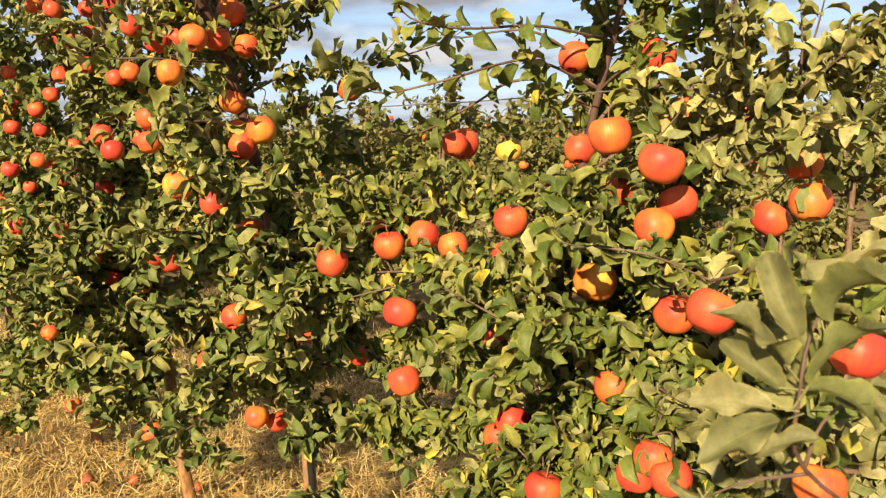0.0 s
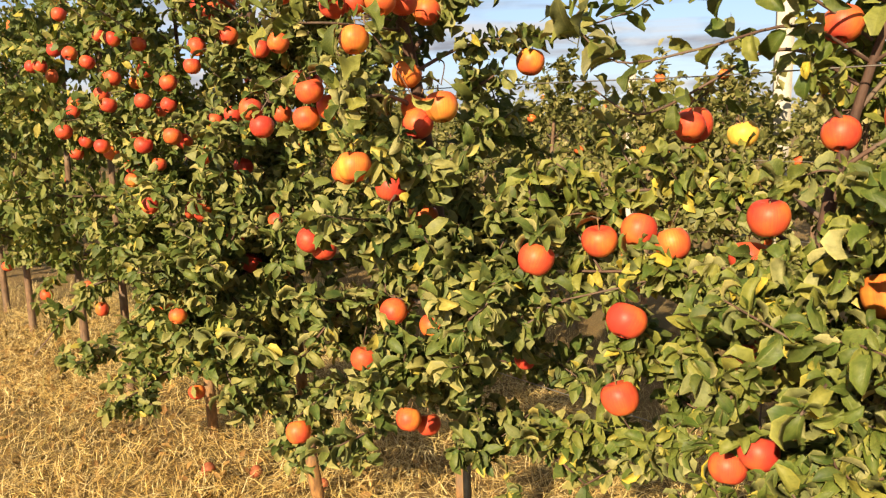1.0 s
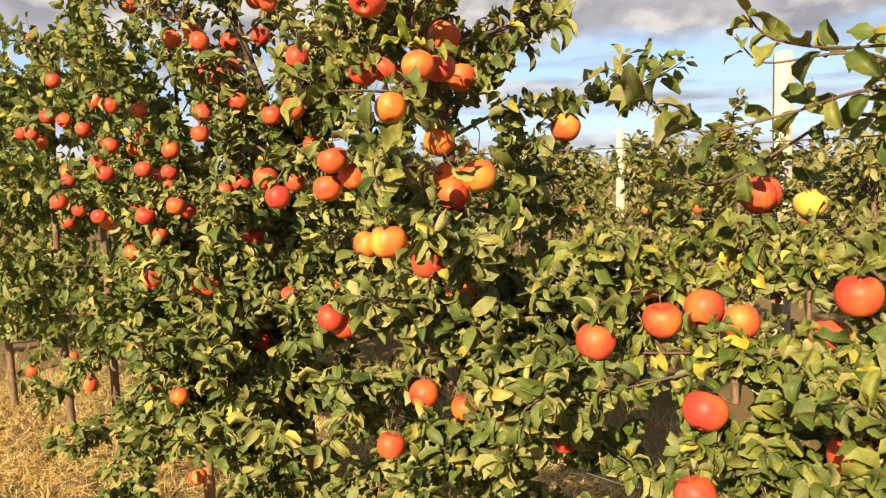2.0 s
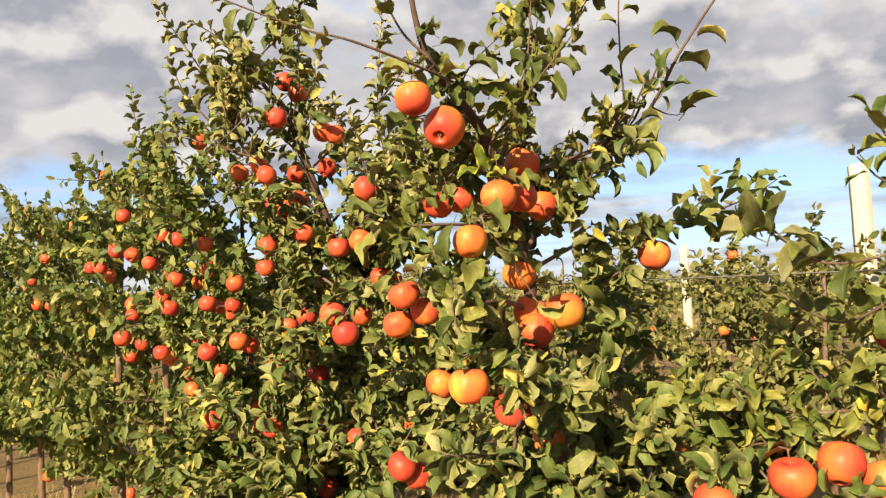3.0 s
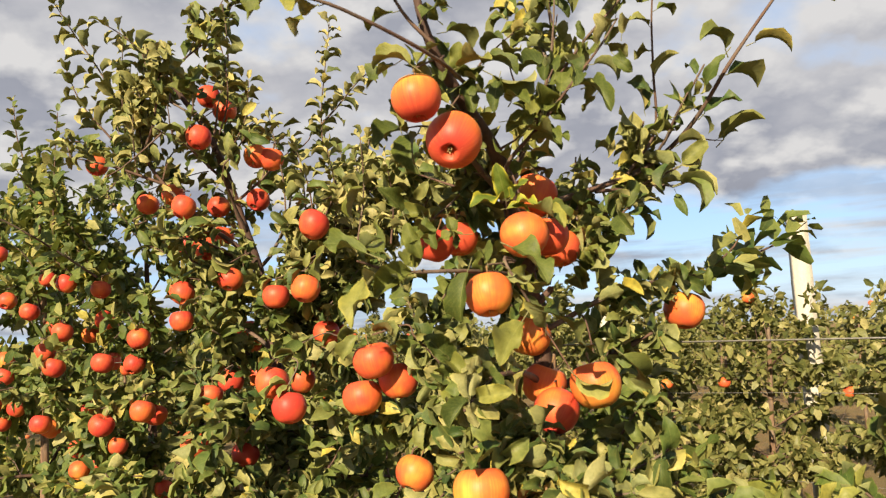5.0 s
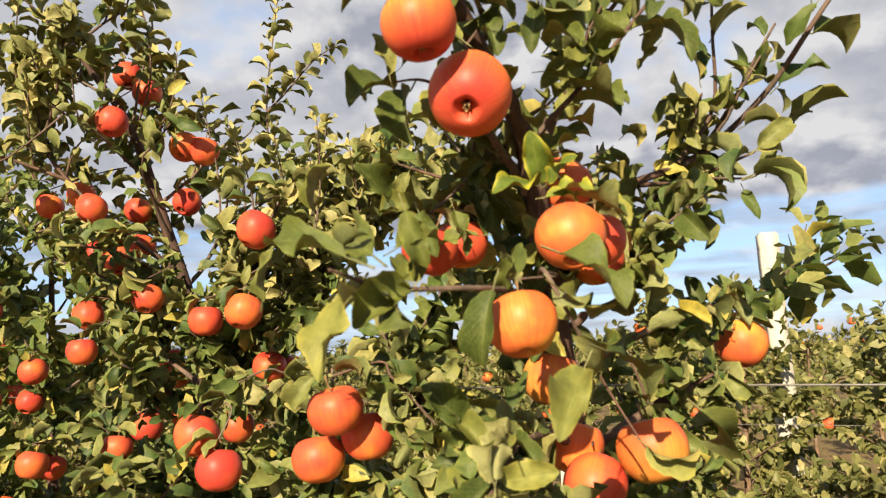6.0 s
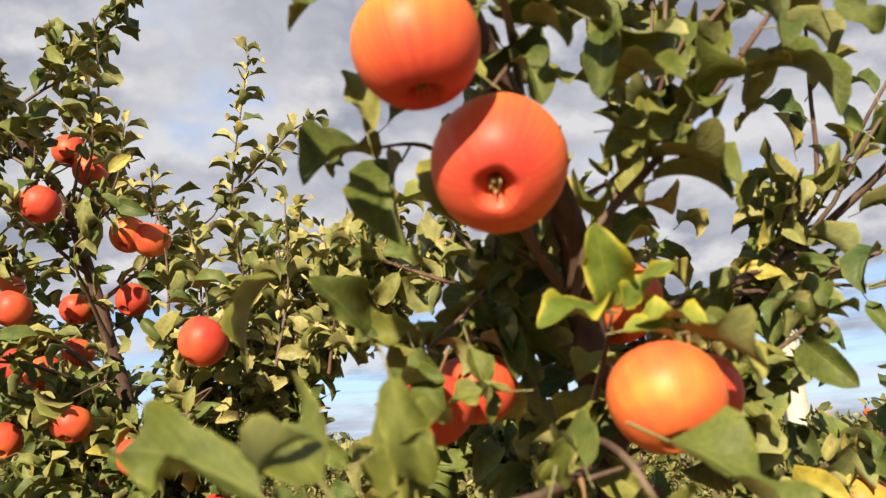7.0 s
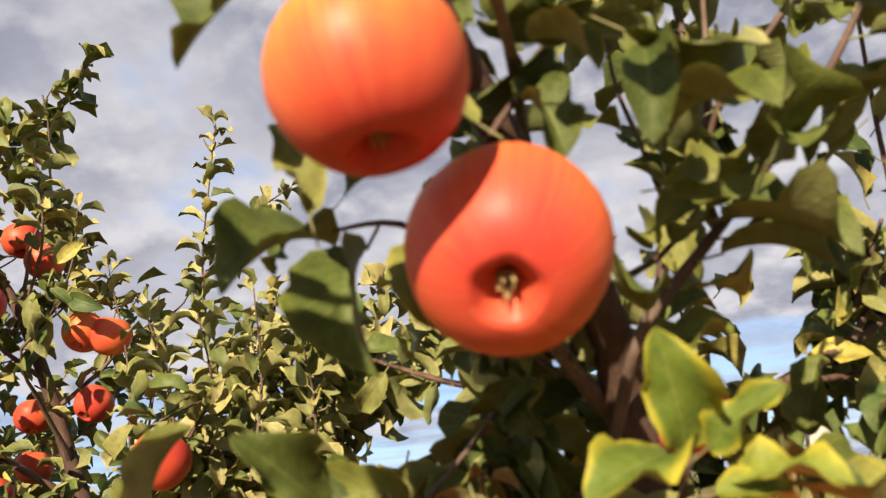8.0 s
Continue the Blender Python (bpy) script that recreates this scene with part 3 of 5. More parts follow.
    def build(self, name, label, shapes, mats, single=0, group="trees of the orchard row", bark_main=None, sides=9, split=True, foremost=None, pieces=None, close=1500, young=None):
        pieces = pieces or ONE
        base = self.trunk[0]
        ob = new(name)
        ob.empty_display_size = 0.1
        ob.location = base
        tagged(ob, label, "apple tree", group)
        child("trunk", tubes("trunk", [(self.trunk - base, self.trunk_r)], sides, bark_main or bark), ob)
        if split:
            for lines, lab in self.limbs:
                child("limb", tubes("limb", [(lines[0][0] - base, lines[0][1])], 6 if foremost is not None else 5, young_bark), ob, lab)
            twigs = [(p - base, r) for lines, _ in self.limbs for p, r in lines[1:]]
            if twigs:
                child("spur_wood", tubes("spur_wood", twigs, 4, young_bark), ob, "", "stuff")
        else:
            child("limb", tubes("limb", [(p - base, r) for lines, _ in self.limbs for p, r in lines[:3]], 3, young_bark), ob)
        rest = [(k, m, p - base) for k, m, p in self.leaves]
        if single:
            # the leaves that hang foremost over the aisle are pieces of their own
            middle_of = np.array(foremost) if foremost is not None else None
            if foremost is None:
                rest.sort(key=lambda l: (l[2] + base - ORIGIN) @ ACROSS + 0.35 * abs((l[2] + base)[2] - 1.65))
            else:
                rest.sort(key=lambda l: np.linalg.norm(l[2] + base - middle_of))
            for k, m, p in rest[:single]:
                lf = child("leaf", pieces[k % len(pieces)], ob)
                lf.matrix_basis = Matrix([[*m[i], p[i]] for i in range(3)] + [[0, 0, 0, 1]])
            rest = rest[single:]
            if foremost is not None:
                child("inner_crown", leaf_cloud("inner_crown", CLOSE, rest[:close], mats), ob, "", "stuff")
                rest = rest[close:]
        if young:
            # leaves of shoots and upper limbs, with sunlit paleness put into their colour
            child("shoot_leaves", leaf_cloud("shoot_leaves", CLOSE, [l for l in rest if l[0] >= 60], young), ob, "pale yellow-green leaves of shoots and limbs, sunlit tone in the colour", "stuff")
            rest = [l for l in rest if l[0] < 60]
        behind = [l for l in rest if split and (l[2] + base - ORIGIN) @ ACROSS > 0.0]
        front = [l for l in rest if not (split and (l[2] + base - ORIGIN) @ ACROSS > 0.0)]
        child("crown", leaf_cloud("crown", shapes, front, mats), ob, "dense green leaves with some yellow ones", "stuff")
        if behind:
            child("back_crown", leaf_cloud("back_crown", MID, behind, mats[:1]), ob, "", "stuff")
        return ob


ONE = [s.mesh("leaf", [one_top, one_under]) for s in FINE]
ONE_FRESH = [s.mesh("leaf", [one_fresh, one_under]) for s in FINE]
ONE_PALE = [s.mesh("leaf", [one_pale, one_under]) for s in FINE]


# ---- apples ----
def apple_body(seed, skin):
    r = random.Random(seed)
    sides, rad = 28, 0.5
    angles = [*np.linspace(0, math.pi - 0.38, 24), *np.linspace(math.pi - 0.32, math.pi, 8)]
    rings = len(angles) - 1
    flat, lobes, lean = r.uniform(0.90, 0.98), r.uniform(0.006, 0.014), r.uniform(-0.04, 0.04)
    vs, ls, ts = [], [], []
    for i in range(rings + 1):
        a = float(angles[i])
        rr = rad * math.sin(a) ** 0.90 if 0 < i < rings else 0.0
        z = rad * flat * math.cos(a)
        rr *= 1 + 0.06 * math.cos(a)
        if a < 0.75:
            z -= 0.17 * (1 - a / 0.75) ** 1.5
        if a > math.pi - 0.80:
            z += 0.05 * ((a - math.pi + 0.80) / 0.80) ** 2
        if a > math.pi - 0.31:
            z += 0.22 * ((a - math.pi + 0.31) / 0.31) ** 1.1
        for k in range(sides):
            t = 2 * math.pi * k / sides
            bump = 1 + lobes * math.cos(5 * t + seed) * (0.3 + 0.7 * (i / rings)) + 0.014 * math.cos(2 * t + seed * 2)
            vs.append((rr * bump * math.cos(t) + lean * z, rr * bump * math.sin(t), z + (lobes * 0.5 * math.cos(5 * t + seed) if i > rings * 0.75 and i < rings else 0)))
    for i in range(rings):
        for k in range(sides):
            k2 = (k + 1) % sides
            ls += [i * sides + k, (i + 1) * sides + k, (i + 1) * sides + k2, i * sides + k2]
            ts.append(4)
    return raw_mesh("apple", np.array(vs) * 0.078, ls, ts, [skin])


BODIES = [[apple_body(s, skin) for s in range(1, 6)] for skin in SKINS + [apple_brown, apple_material("apple_skin_cheek", -0.19, 0.50, 0.26, 7.5)]]
STEM = tubes("stem", [(np.array(((0, 0, 0.022), (0.0015, 0, 0.032), (0.003, 0.001, 0.042), (0.003, 0.001, 0.050))), (0.0016, 0.0013, 0.0013, 0.0022))], 6, stem_brown)


def calyx_mesh():
    """A dried five-toothed crown, joined at its foot."""
    sides, vs, ls, ts = 20, [], [], []
    for r, z, tooth, pinch in ((0.0010, -0.0120, 0, 0), (0.0026, -0.0185, 0, 0.1), (0.0034, -0.0235, 0.0012, 0.2), (0.0032, -0.0265, 0.0050, 0.5), (0.0024, -0.0235, 0.0012, 0.2), (0.0016, -0.0185, 0, 0.1)):
        for k in range(sides):
            t = 2 * math.pi * k / sides
            peak = abs(math.cos(2.5 * t)) ** 1.5
            rr = r * (1 + 0.25 * math.cos(3 * t + 1) - pinch * 0.3 * (1 - peak))
            vs.append((rr * math.cos(t), rr * math.sin(t), z - tooth * peak * (1 + 0.3 * math.sin(2 * t + 1)) + 0.003 * (pinch > 0.3) * (1 - peak)))
    for i in range(5):
        for k in range(sides):
            k2 = (k + 1) % sides
            ls += [i * sides + k, (i + 1) * sides + k, (i + 1) * sides + k2, i * sides + k2]
            ts.append(4)
    return raw_mesh("calyx", vs, ls, ts, [calyx_dry], smooth=False)


CALYX = calyx_mesh()
fruit = random.Random(5)


def apple(place, size, bottom=None, group="apples on the trees", label="", skin=None):
    skin = fruit.choice((0, 0, 0, 1, 1)) if skin is None else skin
    label = label or ("ripe red apple", "ripe orange-red apple", "yellow-orange apple with a red cheek", "pale yellow apple")[skin] + " hanging on a leafy twig"
    ob = new("apple", fruit.choice(BODIES[skin]))
    tagged(ob, label, "apple", group)
    d = Vector(bottom) if bottom else Vector((fruit.gauss(-0.12, 0.22), fruit.gauss(-0.3, 0.25), -1))
    turn = (-d).to_track_quat("Z", "Y").to_matrix().to_4x4() @ Matrix.Rotation(fruit.random() * 6.28, 4, "Z")
    ob.matrix_basis = Matrix.Translation(place) @ turn @ Matrix.Scale(size / 0.078, 4)
    child("stem", STEM, ob)
    child("calyx", CALYX, ob, "dried brown calyx")
    return ob


# ---- ground ----
def ground():
    line = np.concatenate((-np.geomspace(400, 8, 22), np.linspace(-7, 13, 81), np.geomspace(14, 400, 22)))
    vs = [(x, y, 0.022 * noise.noise((x * 1.3, y * 1.3, 0)) + 0.012 * noise.noise((x * 5, y * 5, 3)) if abs(x) < 9 and -8 < y < 14 else 0.0) for y in line for x in line]
    k = len(line)
    ls = [i for r in range(k - 1) for c in range(k - 1) for i in (r * k + c, r * k + c + 1, (r + 1) * k + c + 1, (r + 1) * k + c)]
    ob = new("ground", raw_mesh("ground", vs, ls, [4] * ((k - 1) ** 2), [soil]))
    return tagged(ob, "orchard ground of dry soil and old straw", "ground", kind="structure")


ground()


def blades(name, seed, count, u_range, n_range, length, width, tilt, mat, label, thin_far=True):
    """Loose dry stalks, each a bent ribbon."""
    g = np.random.default_rng(seed)
    u = u_range[0] + (u_range[1] - u_range[0]) * g.random(count) ** (1.5 if thin_far else 1)
    n = g.uniform(*n_range, count)
    clump = np.array([noise.noise((a * 2.2, b * 2.2, seed)) for a, b in zip(u, n)])
    keep = clump > g.uniform(-0.6, 0.25, count)
    u, n = u[keep], n[keep]
    c = len(u)
    root = ORIGIN + u[:, None] * ALONG + n[:, None] * ACROSS
    root[:, 2] = g.random(c) ** 2 * 0.05 + 0.004
    lay = np.array([noise.noise((a * 1.6, b * 1.6, seed + 7.0)) for a, b in zip(u, n)])
    az, el, ln = lay * 5.0 + g.normal(0, 0.9, c) + np.pi * g.integers(0, 2, c), np.radians(g.uniform(*tilt, c)), g.uniform(*length, c)
    d = np.stack((np.cos(az) * np.cos(el), np.sin(az) * np.cos(el), np.sin(el)), 1)
    sag = np.where(np.sin(el) > 0.35, -0.18, 0.06) * ln
    side = np.stack((-np.sin(az), np.cos(az), g.uniform(-0.5, 0.5, c)), 1) * (g.uniform(*width, c) * 0.5)[:, None]
    bend = side / np.linalg.norm(side, axis=1)[:, None] * (g.uniform(-0.12, 0.12, c) * ln)[:, None]
    mid = root + d * (ln * 0.5)[:, None] + bend
    tip = root + d * ln[:, None]
    mid[:, 2] += sag * -0.3
    tip[:, 2] = np.maximum(tip[:, 2] + sag, 0.006)
    v = np.stack((root - side, root + side, mid + side, mid - side, tip + side * 0.3, tip - side * 0.3), 1).reshape(-1, 3)
    loops = (np.arange(c)[:, None] * 6 + np.array((0, 1, 2, 3, 3, 2, 4, 5))[None]).ravel()
    ob = new(name, raw_mesh(name, v, loops, np.full(c * 2, 4), [mat]))
    return tagged(ob, label, "dry grass", kind="stuff")


blades("straw_litter", 3, 125000, (-1.6, 5.0), (-1.9, 1.5), (0.02, 0.13), (0.0010, 0.0034), (0, 32), straw, "golden mown straw lying on the ground")
blades("dry_grass", 4, 42000, (-1.6, 6.0), (-2.0, 2.4), (0.04, 0.15), (0.0010, 0.0026), (25, 85), grass_dry, "short dry grass standing in the straw")


def fallen_leaves():
    """Curled brown leaves that lie in the straw under the row."""
    g = random.Random(77)
    many = []
    for _ in range(1700):
        u, n = g.uniform(-1.2, 4.5), g.gauss(-0.25, 0.42)
        d = unit(np.array((g.gauss(0, 1), g.gauss(0, 1), g.gauss(0.1, 0.2))))
        z = unit(UP + np.array((g.gauss(0, 0.5), g.gauss(0, 0.5), 0)))
        z = unit(z - d * (z @ d))
        many.append((g.randrange(60), np.stack((np.cross(d, z), d, z), axis=1) * g.uniform(0.03, 0.055), spot(u, n, g.uniform(0.02, 0.06))))
    ob = new("fallen_leaves", leaf_cloud("fallen_leaves", MID, many, [leaf_dead]))
    return tagged(ob, "dry brown leaves lying in the straw", "fallen leaves", kind="stuff")


fallen_leaves()


# ---- trees of the near row ----
FRUIT_MAIN = [
    (-0.46, 2.15, 1.44, 0.080), (-0.78, 2.40, 1.45, 0.074), (-0.65, 2.04, 1.31, 0.078), (-0.12, 1.90, 1.16, 0.074),
    (-0.04, 1.91, 1.18, 0.074), (-0.61, 2.30, 0.91, 0.074), (-0.42, 2.37, 0.84, 0.074), (-0.91, 2.39, 0.53, 0.074),
    (-0.85, 2.41, 1.42, 0.074), (-0.70, 2.11, 1.667, 0.062), (-0.495, 2.195, 1.66, 0.068), (-0.53, 2.20, 1.75, 0.074),
    (-0.628, 1.98, 1.579, 0.066), (-0.55, 2.23, 1.52, 0.074), (-0.52, 2.18, 1.40, 0.074), (-0.57, 2.06, 1.26, 0.074),
    (-0.76, 2.45, 1.27, 0.074), (-0.85, 2.38, 1.09, 0.074), (-0.248, 2.36, 1.552, 0.074), (-0.51, 2.34, 0.86, 0.074),
    (-0.59, 2.40, 0.57, 0.074), (-0.54, 2.46, 0.53, 0.074),
]
FRUIT_MAIN_MORE = [
    (-0.70, 2.33, 0.77, 0.074), (-0.82, 2.42, 1.06, 0.074), (-0.26, 2.37, 0.76, 0.060), (-0.66, 2.16, 1.68, 0.062),
    (-0.82, 2.34, 1.49, 0.074), (-0.25, 1.86, 1.13, 0.074), (-0.51, 2.16, 1.18, 0.074), (-0.573, 2.00, 1.66, 0.067),
    (-0.533, 2.060, 1.664, 0.064), (-0.53, 2.23, 1.44, 0.074),
]
FRUIT_LEFT = [
    (-1.224, 2.885, 1.697, 0.068), (-0.98, 2.85, 1.55, 0.070), (-1.30, 2.89, 2.07, 0.070), (-1.16, 2.92, 2.02, 0.070),
    (-1.308, 3.127, 1.843, 0.068), (-1.45, 3.13, 1.97, 0.070), (-1.31, 2.98, 1.79, 0.070), (-1.40, 3.05, 1.68, 0.070),
    (-1.30, 3.34, 1.58, 0.070), (-1.26, 3.24, 1.54, 0.070), (-1.28, 3.08, 1.45, 0.070), (-1.05, 2.55, 1.45, 0.074),
    (-1.01, 2.52, 1.40, 0.074), (-1.05, 2.94, 1.06, 0.070), (-1.47, 3.17, 1.07, 0.070), (-1.60, 3.00, 1.34, 0.070),
    (-1.50, 3.02, 1.37, 0.070), (-1.18, 2.83, 1.27, 0.070), (-1.14, 2.74, 0.96, 0.070), (-1.05, 2.75, 0.93, 0.070),
    (-1.32, 3.05, 2.23, 0.070), (-1.27, 3.03, 2.18, 0.070),
]
FRUIT_LEFT_MORE = [
    (-1.19, 3.06, 1.93, 0.070), (-1.366, 2.965, 1.903, 0.070), (-1.00, 2.69, 1.65, 0.070), (-1.55, 3.20, 1.96, 0.070),
    (-1.223, 3.177, 1.443, 0.068), (-1.04, 2.83, 1.44, 0.070), (-0.97, 3.00, 1.55, 0.060), (-0.97, 2.65, 1.79, 0.074),
    (-1.50, 3.13, 1.09, 0.070), (-1.328, 3.159, 1.934, 0.070), (-1.12, 2.92, 2.01, 0.070), (-1.37, 3.02, 1.81, 0.070),
    (-1.087, 2.78, 1.642, 0.068), (-1.53, 3.02, 0.71, 0.070),
]
FRUIT_RIGHT = [
    (0.03, 1.92, 1.15, 0.074), (0.15, 1.71, 1.23, 0.074), (-0.09, 1.72, 1.04, 0.074), (0.04, 1.85, 1.39, 0.060),
    (0.30, 1.58, 1.12, 0.084), (0.39, 1.45, 1.35, 0.080), (0.42, 1.46, 1.08, 0.080), (0.31, 1.85, 1.57, 0.074),
    (0.14, 1.67, 0.81, 0.074), (0.12, 1.78, 0.73, 0.074), (0.30, 1.26, 0.87, 0.062), (0.32, 1.23, 0.91, 0.062),
    (0.15, 1.81, 1.14, 0.074), (0.06, 1.90, 1.39, 0.074), (0.17, 1.95, 1.37, 0.062), (0.32, 1.85, 1.37, 0.070),
    (0.45, 1.55, 1.27, 0.074), (0.40, 1.53, 1.23, 0.074), (0.52, 1.73, 1.44, 0.074), (0.68, 1.55, 1.34, 0.074),
    (0.40, 1.22, 1.14, 0.074), (0.44, 0.89, 1.17, 0.060),
]
FRUIT_RIGHT_MORE = [
    (0.44, 0.96, 0.99, 0.060), (0.18, 1.47, 0.75, 0.074), (0.12, 1.66, 0.98, 0.074), (-0.09, 1.78, 0.87, 0.074),
    (0.32, 1.14, 0.92, 0.060), (0.34, 1.63, 1.40, 0.084), (0.40, 1.80, 1.28, 0.074), (0.47, 1.76, 1.56, 0.074),
    (0.62, 1.67, 1.43, 0.074), (0.67, 1.49, 1.27, 0.074), (0.64, 1.59, 1.23, 0.074), (0.32, 1.51, 0.93, 0.074),
]
FRUIT_FAR = [
    (-1.95, 3.43, 1.30, 0.070), (-1.79, 3.29, 1.25, 0.070), (-1.83, 3.53, 1.17, 0.070), (-1.68, 3.19, 1.50, 0.070),
    (-1.66, 3.37, 1.49, 0.070), (-1.53, 3.14, 0.37, 0.070), (-2.56, 3.98, 1.70, 0.070), (-1.70, 3.21, 0.89, 0.070),
    (-3.31, 4.67, 1.82, 0.070), (-2.68, 4.10, 1.71, 0.070), (-2.40, 3.84, 1.76, 0.070), (-2.24, 3.69, 1.73, 0.070),
    (-2.09, 3.56, 1.68, 0.070), (-1.89, 3.38, 1.60, 0.070), (-1.99, 3.47, 1.54, 0.070), (-2.32, 3.77, 1.91, 0.070),
    (-3.34, 4.70, 0.58, 0.070), (-2.02, 3.50, 1.93, 0.070), (-1.71, 3.22, 2.09, 0.070), (-1.77, 3.38, 0.65, 0.070),
    (-1.87, 3.47, 0.88, 0.070), (-3.77, 5.20, 1.72, 0.070),
]
FRUIT_FAR_MORE = [
    (-3.43, 4.88, 1.55, 0.070), (-2.88, 4.39, 1.51, 0.070), (-2.40, 3.95, 1.28, 0.070), (-1.51, 3.14, 1.35, 0.070),
    (-1.48, 3.25, 1.70, 0.070), (-2.04, 3.62, 1.63, 0.070), (-2.54, 4.08, 1.81, 0.070), (-1.83, 3.43, 1.34, 0.070),
    (-2.75, 4.14, 0.53, 0.070), (-2.29, 3.85, 1.34, 0.070),
]
GAPS = [(-1.02, -0.38, -1, -0.15, 1.27, 3.0, 0.95), (-0.90, -0.18, -0.15, 0.15, 1.27, 3.0, 0.95), (-0.80, 0.0, 0.15, 1, 1.27, 3.0, 0.95),
        (-0.62, -0.28, -0.1, 1, 0.7, 1.05, 0.2), (-3, 0.35, -1, 1, -1, 0.36, 0.97), (0.35, 5, -1, 1, -1, 0.27, 0.97), (0.35, 0.8, -1, 1, -1, 0.43, 0.9), (-3, 5, -2, -0.64, 0, 3, 0.95)]
LEAVES, ONCE = [leaf_top, leaf_under], [leaf_row]
TURNING, PALER = [leaf_yellowing, leaf_under], [leaf_pale, leaf_under]
EARLY, MIDWAY, LATE = (0.0, 0.15, 1.40), (-0.60, 0.65, 1.49), (-0.77, 1.35, 1.58)


def fruit_of(tree, rows, more=0, top=1.80):
    """The apples of one tree: those given, and some more on the aisle side of its limbs."""
    got = [(np.array(r[:3]), r[3]) for r in rows]
    ends = [pts[k] for lines, _ in tree.limbs for pts, _r in lines for k in (-1, -3) if len(pts) > 3]
    tree.r.shuffle(ends)
    for e in ends:
        p = e - UP * 0.05 - ACROSS * 0.05
        n, free = (p - ORIGIN) @ ACROSS, min(np.linalg.norm(p - q) for q, _ in got)
        if more > 0 and -0.5 < n < -0.05 and 1.05 < p[2] < top and free > 0.11:
            got.append((p, tree.r.uniform(0.058, 0.072)))
            more -= 1
    for p, s in got:
        tree.bear(p, s)
    return got


def low_limbs(tree):
    """Short limbs that hang towards the aisle and hide the trunk."""
    for k, z in enumerate((0.56, 0.64, 0.72, 0.80, 0.88, 0.96, 1.04, 1.12, 1.20, 1.28)):
        tree.lateral(z, -2.40 + (0.30, -0.28, 0.02)[k % 3], 0.3, 1)


# the tree whose two apples the camera ends at
main = Tree(11, [(-0.437, 2.43, 0), (-0.442, 2.40, 0.5), (-0.47, 2.34, 1.0), (-0.53, 2.24, 1.5), (-0.575, 2.14, 1.73), (-0.60, 2.085, 1.80), (-0.655, 2.02, 1.875), (-0.69, 1.97, 1.93), (-0.71, 1.96, 2.02), (-0.72, 1.95, 2.15)],
            spread=0.46, limbs=33, density=2.05, top_sparse=0.7, size=0.050, radius=0.023, petiole=0.27, cover=(0, 1, 1, 2))
low_limbs(main)
main.prune([], (), GAPS + [(0.02, 0.7, -1, 0.35, 1.72, 3.0, 0.95), (-0.3, 0.2, -0.80, -0.56, 1.66, 2.1, 0.9), (-1.0, -0.13, -1, 1, 1.73, 3.0, 0.96), (-3, 5, -2, -0.50, 1.35, 3, 0.97), (-0.13, 0.02, -1, 1, 1.86, 3, 0.6), (-0.25, 0.10, -1, -0.1, 1.62, 1.87, 0.4), (-0.30, 0.35, -1, 1, -1, 0.53, 0.95)])
main.branch(bow([(-0.55, 2.20, 1.72), (-0.64, 2.06, 1.79), (-0.66, 2.02, 1.86)]), 0.007, 0.9, 0.5, twigs=False)
main.branch(bow([(-0.56, 2.19, 1.64), (-0.42, 2.30, 1.71), (-0.34, 2.31, 1.78), (-0.28, 2.30, 1.85)]), 0.006, 0.9, 0.55, bare=0.16)
main.branch(bow([(-0.56, 2.18, 1.72), (-0.42, 2.24, 1.765), (-0.33, 2.27, 1.80), (-0.267, 2.28, 1.844), (-0.235, 2.22, 1.885), (-0.202, 2.17, 1.945), (-0.155, 2.15, 2.01), (-0.11, 2.13, 2.07), (-0.07, 2.12, 2.13)]), 0.0056, 0.9, 0.0, twigs=False)
main.shoot([(-0.11, 2.13, 2.07), (-0.085, 2.125, 2.11), (-0.06, 2.12, 2.15)], 0.0022, 0.02, 0.052)
main.shoot([(-0.36, 2.25, 1.79), (-0.31, 2.24, 1.86), (-0.31, 2.22, 1.96), (-0.31, 2.20, 2.06), (-0.30, 2.18, 2.15)], 0.0030, 0.030, 0.050)
main.branch(bow([(-0.42, 2.24, 1.76), (-0.37, 2.26, 1.765), (-0.30, 2.26, 1.77)]), 0.004, 0.9, 0.9)
main.shoot([(-0.59, 2.13, 1.73), (-0.585, 2.07, 1.775), (-0.545, 2.055, 1.818), (-0.515, 2.035, 1.85), (-0.485, 2.025, 1.885), (-0.44, 2.04, 1.94), (-0.40, 2.08, 2.00)], 0.0038, 0.017, 0.052)
main.shoot([(-0.58, 2.13, 1.76), (-0.52, 2.10, 1.88), (-0.50, 2.09, 1.98), (-0.49, 2.09, 2.08)], 0.003, 0.022, 0.052)
main.shoot([(-0.62, 2.10, 1.89), (-0.68, 1.90, 1.88), (-0.79, 1.80, 1.91), (-0.86, 1.77, 1.925), (-0.94, 1.74, 1.955), (-0.99, 1.72, 1.975)], 0.0030, 0.022, 0.054)
main.shoot([(-0.685, 1.95, 1.92), (-0.725, 1.93, 1.96), (-0.756, 1.92, 2.025), (-0.78, 1.91, 2.10)], 0.003)
main.branch(bow([(-0.54, 2.22, 1.52), (-0.40, 2.22, 1.585), (-0.24, 2.35, 1.615), (-0.12, 2.42, 1.63)]), 0.005, 0.9, 0.8, bare=0.10, twigs=False)
main.shoot([(-0.16, 2.40, 1.625), (-0.06, 2.47, 1.66), (0.02, 2.52, 1.69), (0.09, 2.56, 1.73)], 0.0030, 0.014, 0.066)
